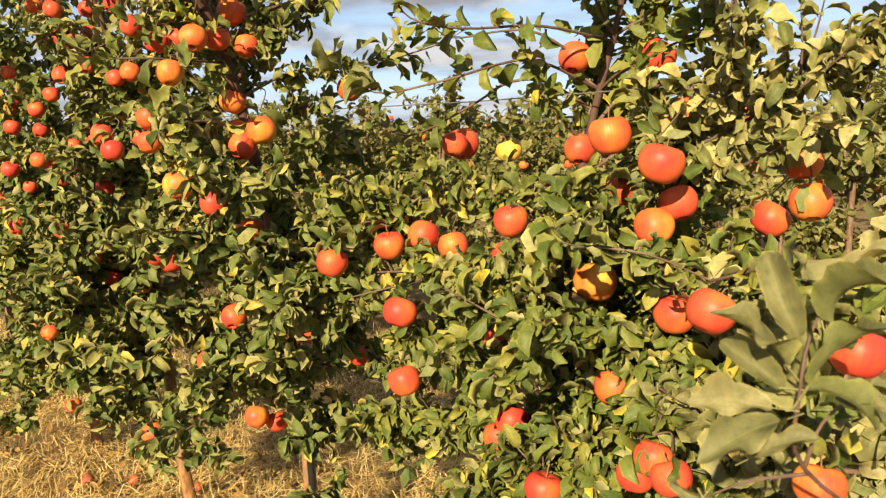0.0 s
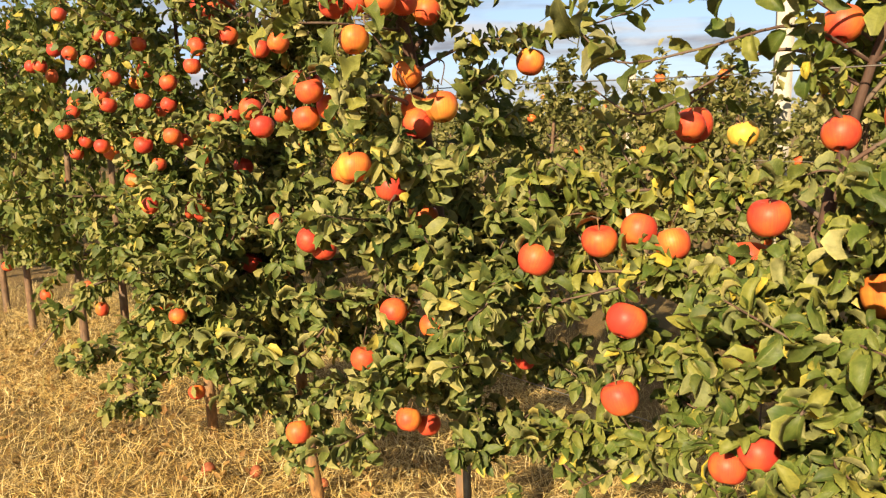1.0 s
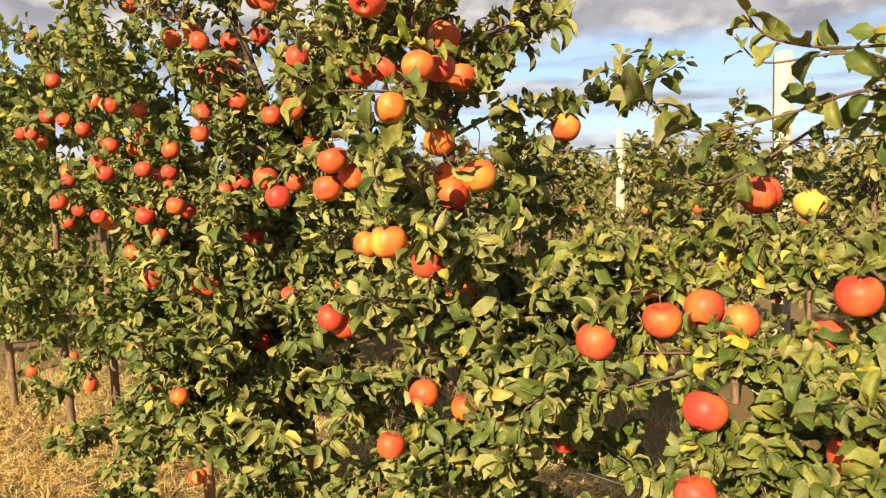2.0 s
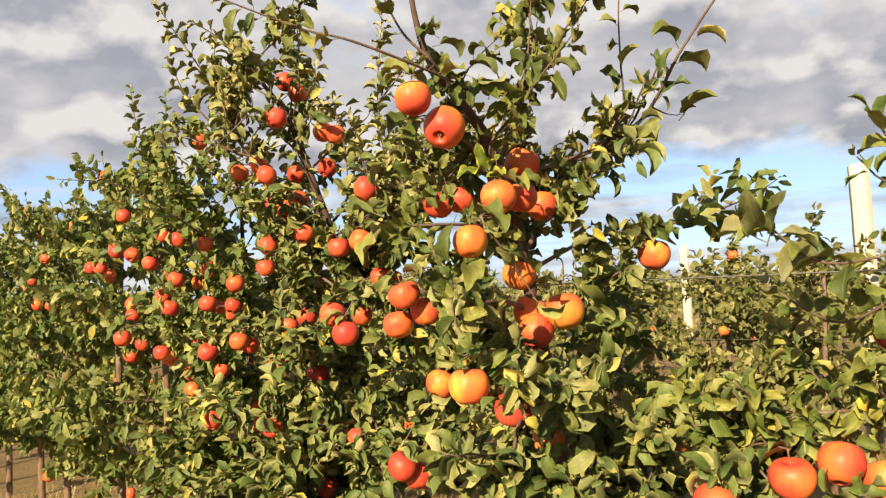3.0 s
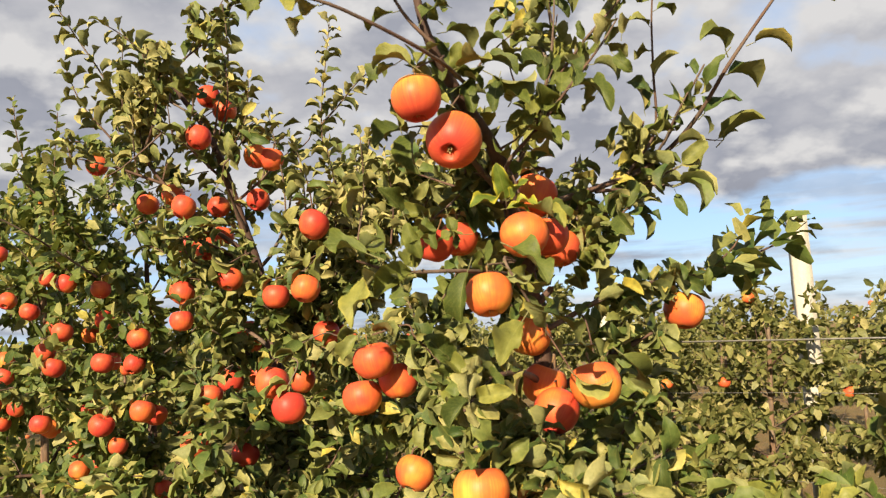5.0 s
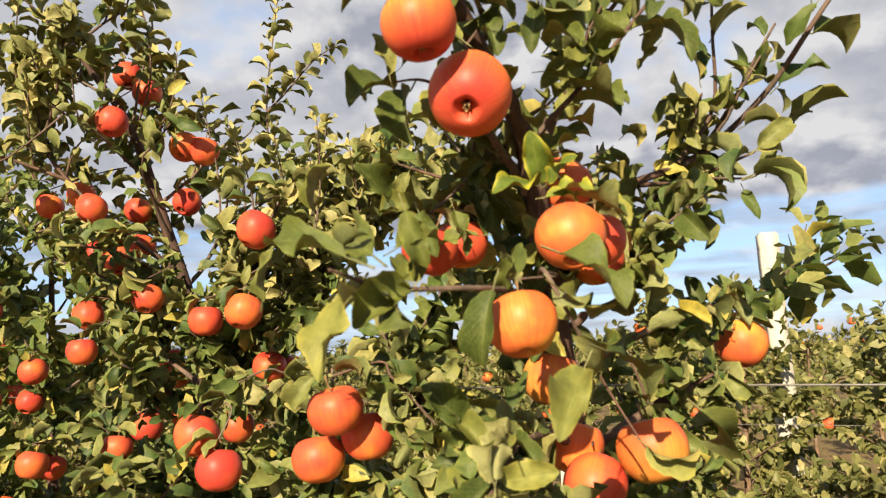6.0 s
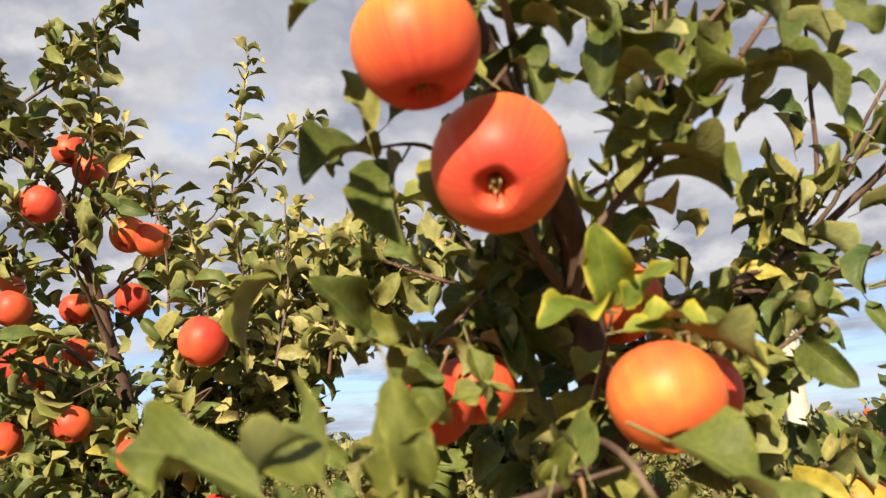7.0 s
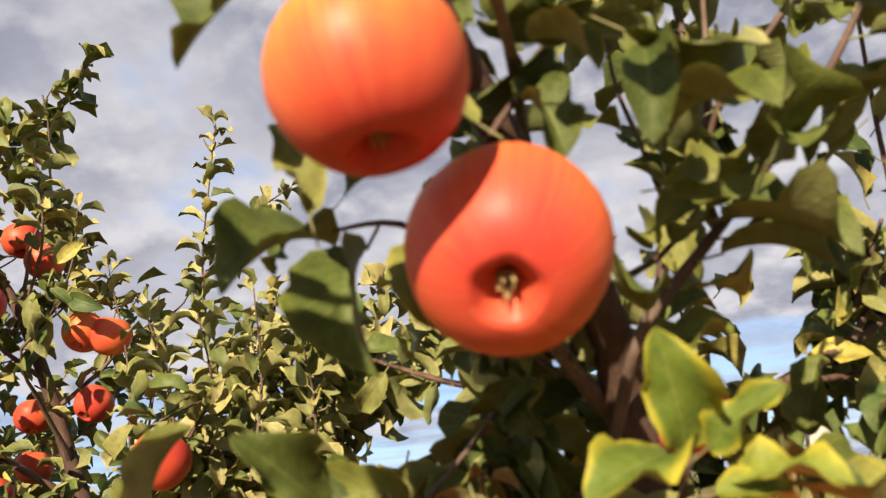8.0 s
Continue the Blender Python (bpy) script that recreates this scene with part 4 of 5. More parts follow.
main.shoot([(-0.20, 2.38, 1.62), (-0.13, 2.40, 1.67), (-0.09, 2.43, 1.73)], 0.0026, 0.016, 0.058)
main.branch(bow([(-0.56, 2.20, 1.62), (-0.66, 1.97, 1.612), (-0.744, 1.913, 1.610), (-0.79, 1.85, 1.620)]), 0.004, 0.9, 0.10, twigs=False)
main.branch(bow([(-0.57, 2.17, 1.64), (-0.605, 1.975, 1.625), (-0.575, 1.99, 1.57), (-0.545, 2.02, 1.52), (-0.50, 2.02, 1.44)]), 0.0028, 0.9, 0.4, twigs=False)
main.branch(bow([(-0.56, 2.18, 1.62), (-0.48, 2.21, 1.67), (-0.42, 2.23, 1.67)]), 0.004, 0.5)
main.branch(bow([(-0.57, 2.17, 1.70), (-0.60, 2.28, 1.77), (-0.63, 2.38, 1.80)]), 0.005, 0.5)
main.branch(bow([(-0.56, 2.18, 1.64), (-0.52, 2.30, 1.72), (-0.48, 2.40, 1.76)]), 0.005, 0.5)
main.shoot([(-0.639, 2.072, 1.899), (-0.616, 2.06, 1.931), (-0.588, 2.047, 1.953), (-0.555, 2.04, 1.977)], 0.0022, 0.014, 0.056)
main.shoot([(-0.54, 2.107, 1.837), (-0.554, 2.096, 1.885), (-0.568, 2.083, 1.922), (-0.575, 2.064, 1.958)], 0.0022, 0.015, 0.056)
for k in range(7):
    foot, _r = main.at_height(1.60 + 0.04 * k)
    turn = 2.4 * k
    way = np.array((math.cos(turn), math.sin(turn), 0.35))
    main.branch(np.array([foot, foot + way * 0.035, foot + way * 0.065 + UP * 0.01]), 0.0025, 0.9, 0.5, bare=0.015, twigs=False)
main.branch(bow([(-0.575, 2.13, 1.75), (-0.53, 2.13, 1.86), (-0.50, 2.14, 1.95), (-0.48, 2.15, 2.04)]), 0.003, 0.9, 0.45)
main.branch(bow([(-0.45, 2.36, 0.90), (-0.30, 2.22, 0.88), (-0.14, 2.10, 0.80)]), 0.004, 0.5)
TWO = [((-0.712, 1.922, 1.838), 0.066, (0.10, -0.14, -0.98)), ((-0.665, 1.973, 1.792), 0.079, (-0.20, -0.70, -0.62))]
for place, size, bottom in TWO:
    main.bear(np.array(place), size)
main_fruit = fruit_of(main, FRUIT_MAIN + FRUIT_MAIN_MORE)

left = Tree(23, [(-1.00, 2.93, 0), (-1.03, 2.92, 0.3), (-1.10, 3.00, 1.0), (-1.17, 3.08, 1.6), (-1.24, 3.07, 1.88), (-1.30, 3.01, 2.09), (-1.38, 2.98, 2.22), (-1.46, 2.94, 2.34)],
            spread=0.46, limbs=31, density=1.8, top_sparse=0.48, size=0.053, cover=(0, 1, 2, 3))
low_limbs(left)
for k, z in enumerate((1.36, 1.46, 1.56)):
    left.lateral(z, -2.45 + (0.7, -0.5, 0.1)[k % 3], 0.62, 1)
left.prune([], (), GAPS)
left.branch(bow([(-1.03, 2.92, 0.42), (-1.04, 2.80, 0.45), (-1.06, 2.66, 0.36)]), 0.004, 0.3)
left.branch(bow([(-1.03, 2.92, 0.38), (-0.97, 2.82, 0.41), (-0.90, 2.72, 0.32)]), 0.004, 0.3)
# shoots and fill limbs that carry the paler, sunlit leaf colour
left.age, left.size = 60, 0.046
left.shoot([(-1.30, 3.00, 2.05), (-1.24, 2.94, 2.16), (-1.23, 2.90, 2.26), (-1.25, 2.88, 2.36)], 0.0032, 0.012, 0.054)
left.shoot([(-1.28, 3.02, 2.02), (-1.19, 2.93, 2.12), (-1.17, 2.90, 2.22)], 0.0032, 0.012, 0.052)
left.shoot([(-1.42, 2.97, 2.28), (-1.50, 2.92, 2.36), (-1.56, 2.90, 2.40)], 0.003, 0.013, 0.056)
left.shoot([(-1.17, 3.08, 1.6), (-0.98, 3.06, 1.93), (-1.00, 3.05, 2.05), (-1.00, 3.02, 2.16), (-0.98, 2.98, 2.27), (-0.96, 2.95, 2.385)], 0.0032, 0.011)
left.shoot([(-1.01, 3.03, 2.12), (-0.95, 3.02, 2.18), (-0.89, 3.00, 2.24), (-0.84, 2.99, 2.27)], 0.0032, 0.011)
# the side limb that rises over the path, and its long shoot
left.branch(bow([(-1.22, 3.06, 1.78), (-1.36, 2.98, 1.90), (-1.48, 2.98, 2.05), (-1.53, 2.98, 2.16)]), 0.007, 0.5)
left.branch(bow([(-1.42, 2.98, 1.97), (-1.55, 2.95, 2.02), (-1.66, 2.95, 2.05)]), 0.005, 0.5)
left.branch(bow([(-1.48, 2.98, 2.05), (-1.42, 2.90, 2.12), (-1.40, 2.87, 2.20)]), 0.005, 0.5)
left.shoot([(-1.53, 2.98, 2.16), (-1.59, 2.99, 2.28), (-1.66, 2.96, 2.40), (-1.71, 2.94, 2.49)], 0.0032, 0.015, 0.057)
left.shoot([(-1.53, 2.98, 2.14), (-1.52, 2.94, 2.24), (-1.50, 2.90, 2.33)], 0.0032, 0.014, 0.056)
left.shoot([(-1.56, 2.97, 2.10), (-1.64, 2.97, 2.20), (-1.68, 2.96, 2.30)], 0.0032, 0.014, 0.056)
for foot, top in (((-1.08, 2.90, 1.80), (-1.12, 2.90, 2.12)), ((-1.00, 2.84, 1.80), (-1.04, 2.82, 2.02)), ((-0.94, 2.78, 1.78), (-0.95, 2.74, 2.00)), ((-0.88, 2.72, 1.76), (-0.86, 2.66, 1.99)),
                  ((-0.80, 2.66, 1.74), (-0.80, 2.60, 1.92)), ((-1.04, 2.96, 1.85), (-1.08, 2.98, 2.08)), ((-0.90, 2.86, 1.80), (-0.89, 2.82, 1.98))):
    foot, top = np.array(foot), np.array(top)
    left.shoot([foot, (foot + top) / 2 + ACROSS * 0.015, top], 0.0028, 0.013, 0.052)
left.branch(bow([(-1.17, 3.08, 1.60), (-1.00, 2.98, 1.80), (-0.88, 2.92, 1.90), (-0.78, 2.85, 1.94)]), 0.005, 0.5)
left.branch(bow([(-1.14, 3.05, 1.45), (-0.92, 2.90, 1.66), (-0.80, 2.80, 1.78), (-0.70, 2.72, 1.84)]), 0.005, 0.5)
left.branch(bow([(-1.16, 3.06, 1.55), (-1.04, 2.86, 1.76), (-0.96, 2.74, 1.82)]), 0.005, 0.5)
left.branch(bow([(-1.14, 3.05, 1.50), (-0.90, 2.95, 1.80), (-0.75, 2.90, 1.88), (-0.62, 2.86, 1.92)]), 0.005, 0.5)
left.branch(bow([(-1.14, 3.05, 1.45), (-0.95, 3.05, 1.75), (-0.86, 3.05, 1.86), (-0.80, 3.02, 1.92)]), 0.005, 0.5)
left.age = 0
left_fruit = fruit_of(left, FRUIT_LEFT + FRUIT_LEFT_MORE, 8, 1.60)

right = Tree(37, [(0.24, 1.82, 0), (0.25, 1.82, 0.6), (0.29, 1.83, 1.15), (0.32, 1.85, 1.30), (0.35, 1.84, 1.45), (0.42, 1.83, 1.75), (0.45, 1.80, 2.2)],
             spread=0.46, limbs=32, radius=0.022, size=0.046, density=2.1, top_sparse=0.7, cover=(0, 0, 1, 2))
low_limbs(right)
for k, z in enumerate((0.52, 0.60, 0.68, 0.76, 0.84, 0.92)):
    right.lateral(z, -1.95 + (0.2, -0.25, 0.0)[k % 3], 0.25, 1)
right.prune([], (), GAPS)
right.branch(bow([(0.26, 1.81, 1.12), (0.12, 1.82, 1.12), (-0.01, 1.82, 1.10), (-0.10, 1.81, 1.08), (-0.20, 1.80, 1.06)]), 0.005, 0.9, 0.6, bare=0.25, twigs=False)
right.shoot([(0.34, 1.84, 1.46), (0.24, 1.83, 1.52), (0.16, 1.84, 1.52), (0.09, 1.84, 1.48), (-0.03, 1.80, 1.42), (-0.09, 1.79, 1.42), (-0.17, 1.81, 1.48)], 0.004, 0.017)
right.shoot([(0.36, 1.84, 1.54), (0.23, 1.82, 1.62), (0.15, 1.83, 1.63), (0.04, 1.83, 1.62), (-0.02, 1.80, 1.66)], 0.0035, 0.017)
right.branch(bow([(0.27, 1.83, 1.14), (0.10, 1.90, 1.25), (-0.06, 1.92, 1.26), (-0.16, 1.93, 1.24), (-0.26, 1.95, 1.24)]), 0.005, 0.5)
right.shoot([(0.44, 1.75, 1.50), (0.60, 1.60, 1.48), (0.60, 1.59, 1.60), (0.58, 1.58, 1.74)], 0.004)
right.shoot([(0.36, 1.84, 1.50), (0.20, 1.76, 1.56), (0.02, 1.70, 1.52), (-0.12, 1.68, 1.50), (-0.20, 1.69, 1.57)], 0.0034, 0.024, 0.066)
right.shoot([(0.40, 1.84, 1.60), (0.22, 1.70, 1.62), (0.06, 1.62, 1.61), (-0.04, 1.60, 1.63), (-0.08, 1.60, 1.69)], 0.0034, 0.022, 0.066)
right.branch(bow([(0.32, 1.85, 1.32), (0.36, 1.90, 1.50), (0.39, 1.89, 1.63), (0.39, 1.87, 1.80)]), 0.005, 0.5)
right.branch(bow([(0.35, 1.84, 1.42), (0.44, 1.89, 1.52), (0.46, 1.87, 1.66), (0.45, 1.86, 1.80)]), 0.005, 0.5)
for z, end in ((1.05, (0.45, 1.66, 0.92)), (1.10, (0.52, 1.54, 1.02)), (0.95, (0.54, 1.42, 0.97)), (1.12, (0.62, 1.43, 1.08)), (0.85, (0.50, 1.52, 0.84)), (0.85, (0.57, 1.40, 0.86)),
               (0.70, (0.39, 1.68, 0.72)), (0.95, (0.00, 1.98, 0.88)), (0.80, (0.04, 1.94, 0.74)), (0.70, (-0.02, 1.95, 0.64))):
    foot, end = right.at_height(z)[0], np.array(end)
    right.branch(bow([foot, (foot + end) / 2 + UP * 0.05, end]), 0.004, 0.5)
# pale growth at the far end of the tree, in that paler shoot colour
right.age = 60
for line in ([(0.36, 1.84, 1.30), (0.52, 1.62, 1.38), (0.62, 1.44, 1.47), (0.67, 1.36, 1.53)], [(0.42, 1.80, 1.36), (0.56, 1.66, 1.44), (0.66, 1.52, 1.50), (0.74, 1.42, 1.52)],
             [(0.36, 1.84, 1.24), (0.54, 1.58, 1.32), (0.62, 1.46, 1.38), (0.70, 1.38, 1.41)], [(0.40, 1.82, 1.34), (0.50, 1.62, 1.42), (0.54, 1.48, 1.48)]):
    right.branch(bow(line), 0.005, 0.5)
for foot, top in (((0.62, 1.44, 1.47), (0.60, 1.40, 1.60)), ((0.66, 1.52, 1.50), (0.69, 1.50, 1.64)), ((0.56, 1.66, 1.44), (0.58, 1.64, 1.62)), ((0.54, 1.48, 1.48), (0.53, 1.46, 1.57))):
    foot, top = np.array(foot), np.array(top)
    right.shoot([foot, (foot + top) / 2 + ACROSS * 0.01, top], 0.0028, 0.017, 0.058)
right.age = 0
right_fruit = fruit_of(right, FRUIT_RIGHT + FRUIT_RIGHT_MORE)

near = Tree(41, [tuple(spot(-1.78, 0.02)), tuple(spot(-1.78, 0, 0.9)), tuple(spot(-1.74, -0.02, 1.5)), tuple(spot(-1.70, 0, 2.3))], spread=0.46, limbs=28, size=0.058, density=1.4)
near.prune([], (), GAPS)
near.prune([], (), [(-3, -1.1, -1, -0.16, 1.18, 3.0, 0.97), (-3, -1.1, -1, 1, 1.24, 3.0, 0.45)])
near.branch(bow([tuple(spot(-1.78, 0, 0.85)), (0.50, 0.90, 0.98), (0.33, 0.77, 1.10), (0.317, 0.755, 1.18), (0.335, 0.770, 1.235), (0.378, 0.803, 1.27)]), 0.0030, 0.9, 0.0, twigs=False)
near.branch(bow([(0.33, 0.77, 1.10), (0.36, 0.80, 1.13), (0.41, 0.82, 1.16)]), 0.0024, 0.9, 0.9, twigs=False)
near.branch(bow([(0.34, 0.78, 1.09), (0.29, 0.79, 1.08), (0.25, 0.80, 1.06)]), 0.0024, 0.9, 0.9, twigs=False)

third = Tree(53, [tuple(spot(1.68, 0.02)), tuple(spot(1.68, 0, 0.9)), tuple(spot(1.72, 0, 1.6)), tuple(spot(1.75, 0, 2.08))], spread=0.48, limbs=29, density=2.1, top_sparse=0.6, size=0.051, cover=(0, 1, 2, 3))
low_limbs(third)
for k, z in enumerate((0.42, 0.46, 0.50, 0.54, 0.58, 0.62)):
    third.lateral(z, -2.40 + (0.9, -0.9, 0.1, 0.5, -0.5, -1.3)[k], 0.05, 1)
third.prune([], (), GAPS)
third.shoot([(-1.97, 3.40, 1.92), (-2.02, 3.41, 2.12), (-2.08, 3.45, 2.26), (-2.11, 3.48, 2.39)], 0.004, 0.011, 0.050)
third.shoot([(-1.88, 3.30, 1.90), (-1.86, 3.26, 2.05), (-1.83, 3.22, 2.26)], 0.004, 0.012, 0.050)
third.branch(bow([(-1.72, 3.55, 1.60), (-1.85, 3.35, 1.90), (-1.97, 3.36, 2.05)]), 0.005, 0.5)
third.branch(bow([(-1.72, 3.55, 1.60), (-1.95, 3.42, 1.85), (-2.06, 3.45, 1.98)]), 0.005, 0.5)
third.shoot([(-1.70, 3.2, 1.75), (-1.80, 3.05, 1.85), (-1.89, 2.95, 1.91), (-2.02, 2.85, 1.92)], 0.004)
third_fruit = fruit_of(third, FRUIT_FAR + FRUIT_FAR_MORE, 14)

every_apple = main_fruit + left_fruit + right_fruit + third_fruit
# two apples deep in the leaves stay covered
bare_fruit = [(p, s) for p, s in main_fruit if not (p[0] < -0.65 and p[1] > 2.1 and 1.64 < p[2] < 1.70)]
for tree in (main, left, right, near, third):
    tree.prune(every_apple, (EARLY, MIDWAY), chance=0.42 if tree is main else 0.40 if tree is right else 0.14)
    tree.prune(every_apple, (None,), chance=0.1)
main.prune(bare_fruit + [(np.array(p), s * 1.1) for p, s, _ in TWO], (LATE,), chance=0.6)
main.prune([(np.array(p), s * 1.35) for p, s, _ in TWO], (None,), chance=1.0)
left.prune([(p, s) for p, s in left_fruit if not (p[1] < 2.7 and p[2] > 1.7)], (LATE,), chance=0.62)
left.prune([], (), [(0.93, 1.40, -0.5, 0.3, 1.80, 2.12, 0.5), (0.70, 0.93, -0.5, 0.3, 1.72, 1.95, 0.3)], wood=False)
right.prune(right_fruit, (None,), chance=0.5)
right.prune([], (), [(-1.75, -1.10, -1, 1, 1.28, 1.80, 0.30)], wood=False)
for tree in (near, right):
    tree.prune([(np.array((0.40, 1.22, 1.14)), 0.095)], (None, EARLY), chance=1.0)
right.prune([], (), [(-0.98, -0.72, -0.25, 0.10, 1.44, 1.68, 0.45)], wood=False)
for tree in (main, left, right):
    tree.prune([], (), [(-0.28, 0.30, -1, 1, -1, 0.57, 0.96)], wood=False)
main.prune([], (), [(-0.6, 0.15, -1, -0.49, 1.69, 1.88, 0.97)], wood=False)
# thinned where the leader stands free
main.prune([], (), [(-0.50, -0.06, -0.47, -0.02, 1.685, 1.80, 0.55), (-0.34, -0.10, -0.40, 0.20, 1.80, 2.05, 0.45), (-0.26, 0.06, -0.45, 0.25, 1.74, 1.95, 0.40), (-0.12, 0.08, -0.20, 0.20, 1.72, 1.90, 0.65), (0.04, 0.22, -0.40, 0.05, 1.70, 1.92, 0.55)], wood=False)
for place, size, bottom in TWO:
    apple(place, size, bottom, label="large orange-red apple with a yellow cheek on the twig", skin=5)
YELLOW = [(-0.46, 2.15, 1.44), (-0.65, 2.04, 1.31), (0.17, 1.95, 1.37), (-1.05, 2.75, 0.93), (-0.573, 2.00, 1.66), (-0.628, 1.98, 1.579)]
for place, size in every_apple:
    farther = place[0] < -0.93
    skin = 3 if np.linalg.norm(place - np.array((0.17, 1.95, 1.37))) < 0.02 else 2 if min(np.linalg.norm(place - np.array(y)) for y in YELLOW) < 0.025 else fruit.choice((0, 0, 0, 0, 1)) if farther else None
    apple(place, size * 0.94 if farther else size, skin=skin)
spur = Tree(12, [(0, 0, 0), (0, 0, 1)], limbs=0)
for tree in (main, left, right, near, third):
    tree.drop_loose()
# large leaves that reach out into the aisle, and those round the two apples: place, tip, width side, shape
AISLE_LEAVES = [
    ((-0.776, 1.842, 1.627), (-0.842, 1.862, 1.666), (0.1, -0.75, 0.60), 2),
    ((-0.758, 1.860, 1.630), (-0.797, 1.935, 1.677), (-0.3, -0.80, 0.40), 2),
    ((-0.773, 1.881, 1.607), (-0.814, 1.827, 1.565), (-0.65, -0.60, 0.40), 2),
    ((-0.876, 2.100, 1.619), (-0.870, 2.050, 1.661), (-0.2, -0.80, 0.30), 5),
    ((-0.732, 1.900, 1.672), (-0.719, 1.894, 1.625), (-0.3, -0.85, 0.40), 5),
    ((-0.740, 1.895, 1.640), (-0.705, 1.915, 1.668), (-0.1, -0.70, 0.60), 2)]
AISLE_MORE = [
    ((-0.597, 1.945, 1.638), (-0.553, 1.878, 1.616), (0.0, -0.45, 0.85), 2),
    ((-0.656, 1.955, 1.610), (-0.684, 1.928, 1.552), (-0.5, -0.80, 0.20), 0),
    ((-0.593, 1.905, 1.540), (-0.630, 1.850, 1.505), (-0.3, -0.80, 0.40), 5),
    ((-0.560, 1.955, 1.552), (-0.490, 2.000, 1.540), (0.0, -0.55, 0.80), 2),
    ((-0.434, 2.073, 1.488), (-0.360, 2.084, 1.439), (-0.2, -0.70, 0.55), 1),
    ((-0.600, 1.950, 1.608), (-0.550, 1.985, 1.588), (0.2, -0.80, 0.50), 5)]
SPUR_LEAVES = [
    ((-0.594, 2.022, 1.716), (-0.605, 1.985, 1.756), (-0.15, -0.90, 0.35), 5),
    ((-0.600, 2.015, 1.714), (-0.641, 1.976, 1.717), (-0.1, -0.55, 0.80), 2),
    ((-0.588, 2.014, 1.716), (-0.572, 1.981, 1.735), (-0.3, -0.85, 0.35), 5),
    ((-0.587, 2.002, 1.702), (-0.560, 1.968, 1.712), (0.0, -0.60, 0.75), 2),
    ((-0.595, 2.000, 1.699), (-0.566, 1.985, 1.703), (-0.2, -0.70, 0.60), 0)]
UPPER_LEAVES = [
    ((-0.955, 1.735, 1.957), (-0.971, 1.730, 1.914), (-0.3, -0.85, 0.3), 0),
    ((-0.940, 1.740, 1.952), (-0.944, 1.734, 1.910), (0.2, -0.90, 0.2), 2),
    ((-0.731, 2.067, 1.832), (-0.774, 2.010, 1.803), (-0.1, -0.50, 0.8), 0),
    ((-0.716, 2.041, 1.822), (-0.720, 2.016, 1.760), (-0.7, -0.70, 0.1), 3),
    ((-0.738, 1.990, 1.818), (-0.750, 1.992, 1.862), (0.5, -0.70, 0.3), 5),
    ((-0.725, 2.029, 1.842), (-0.702, 2.015, 1.850), (0.0, -0.60, 0.7), 2),
    ((-0.580, 2.001, 1.851), (-0.560, 1.945, 1.838), (-0.4, -0.50, 0.75), 0),
    ((-0.608, 1.965, 1.880), (-0.545, 1.985, 1.877), (0.0, -0.50, -0.85), 1),
    ((-0.550, 2.034, 1.819), (-0.514, 1.990, 1.788), (-0.1, -0.40, 0.9), 8)]
UPPER_MORE = [
    ((-0.598, 1.968, 1.875), (-0.607, 1.950, 1.825), (-0.4, -0.85, 0.2), 2),
    ((-0.587, 1.998, 1.823), (-0.545, 1.995, 1.832), (0.1, -0.50, -0.8), 2),
    ((-0.538, 2.005, 1.833), (-0.544, 1.955, 1.862), (0.5, -0.75, -0.2), 5),
    ((-0.548, 2.047, 1.806), (-0.508, 2.010, 1.786), (0.0, -0.40, 0.9), 0),
    ((-0.497, 1.988, 1.904), (-0.492, 1.950, 1.856), (0.3, -0.90, 0.1), 2),
    ((-0.642, 1.977, 1.883), (-0.622, 1.955, 1.860), (-0.2, -0.60, 0.7), 3),
    ((-0.664, 1.980, 1.896), (-0.620, 1.958, 1.889), (0.1, -0.40, -0.9), 2),
    ((-0.630, 1.985, 1.890), (-0.672, 2.004, 1.876), (0.2, -0.50, -0.8), 1),
    ((-0.465, 2.033, 1.878), (-0.448, 1.985, 1.832), (-0.1, -0.35, 0.9), 1)]
UPPER_REST = [
    ((-0.532, 2.030, 1.700), (-0.515, 1.990, 1.672), (-0.2, -0.60, 0.7), 0),
    ((-0.742, 2.045, 1.708), (-0.772, 2.012, 1.740), (-0.2, -0.80, 0.5), 5),
    ((-0.818, 2.065, 1.705), (-0.803, 2.055, 1.752), (-0.6, -0.75, 0.2), 3),
    ((-0.712, 2.070, 1.702), (-0.695, 2.052, 1.655), (-0.5, -0.80, 0.3), 2),
    ((-0.677, 2.055, 1.700), (-0.668, 2.045, 1.652), (0.3, -0.85, 0.3), 5),
    ((-0.655, 2.036, 1.670), (-0.695, 2.052, 1.664), (-0.1, -0.60, 0.75), 2),
    ((-0.730, 2.075, 1.672), (-0.695, 2.050, 1.682), (-0.1, -0.70, 0.65), 8)]
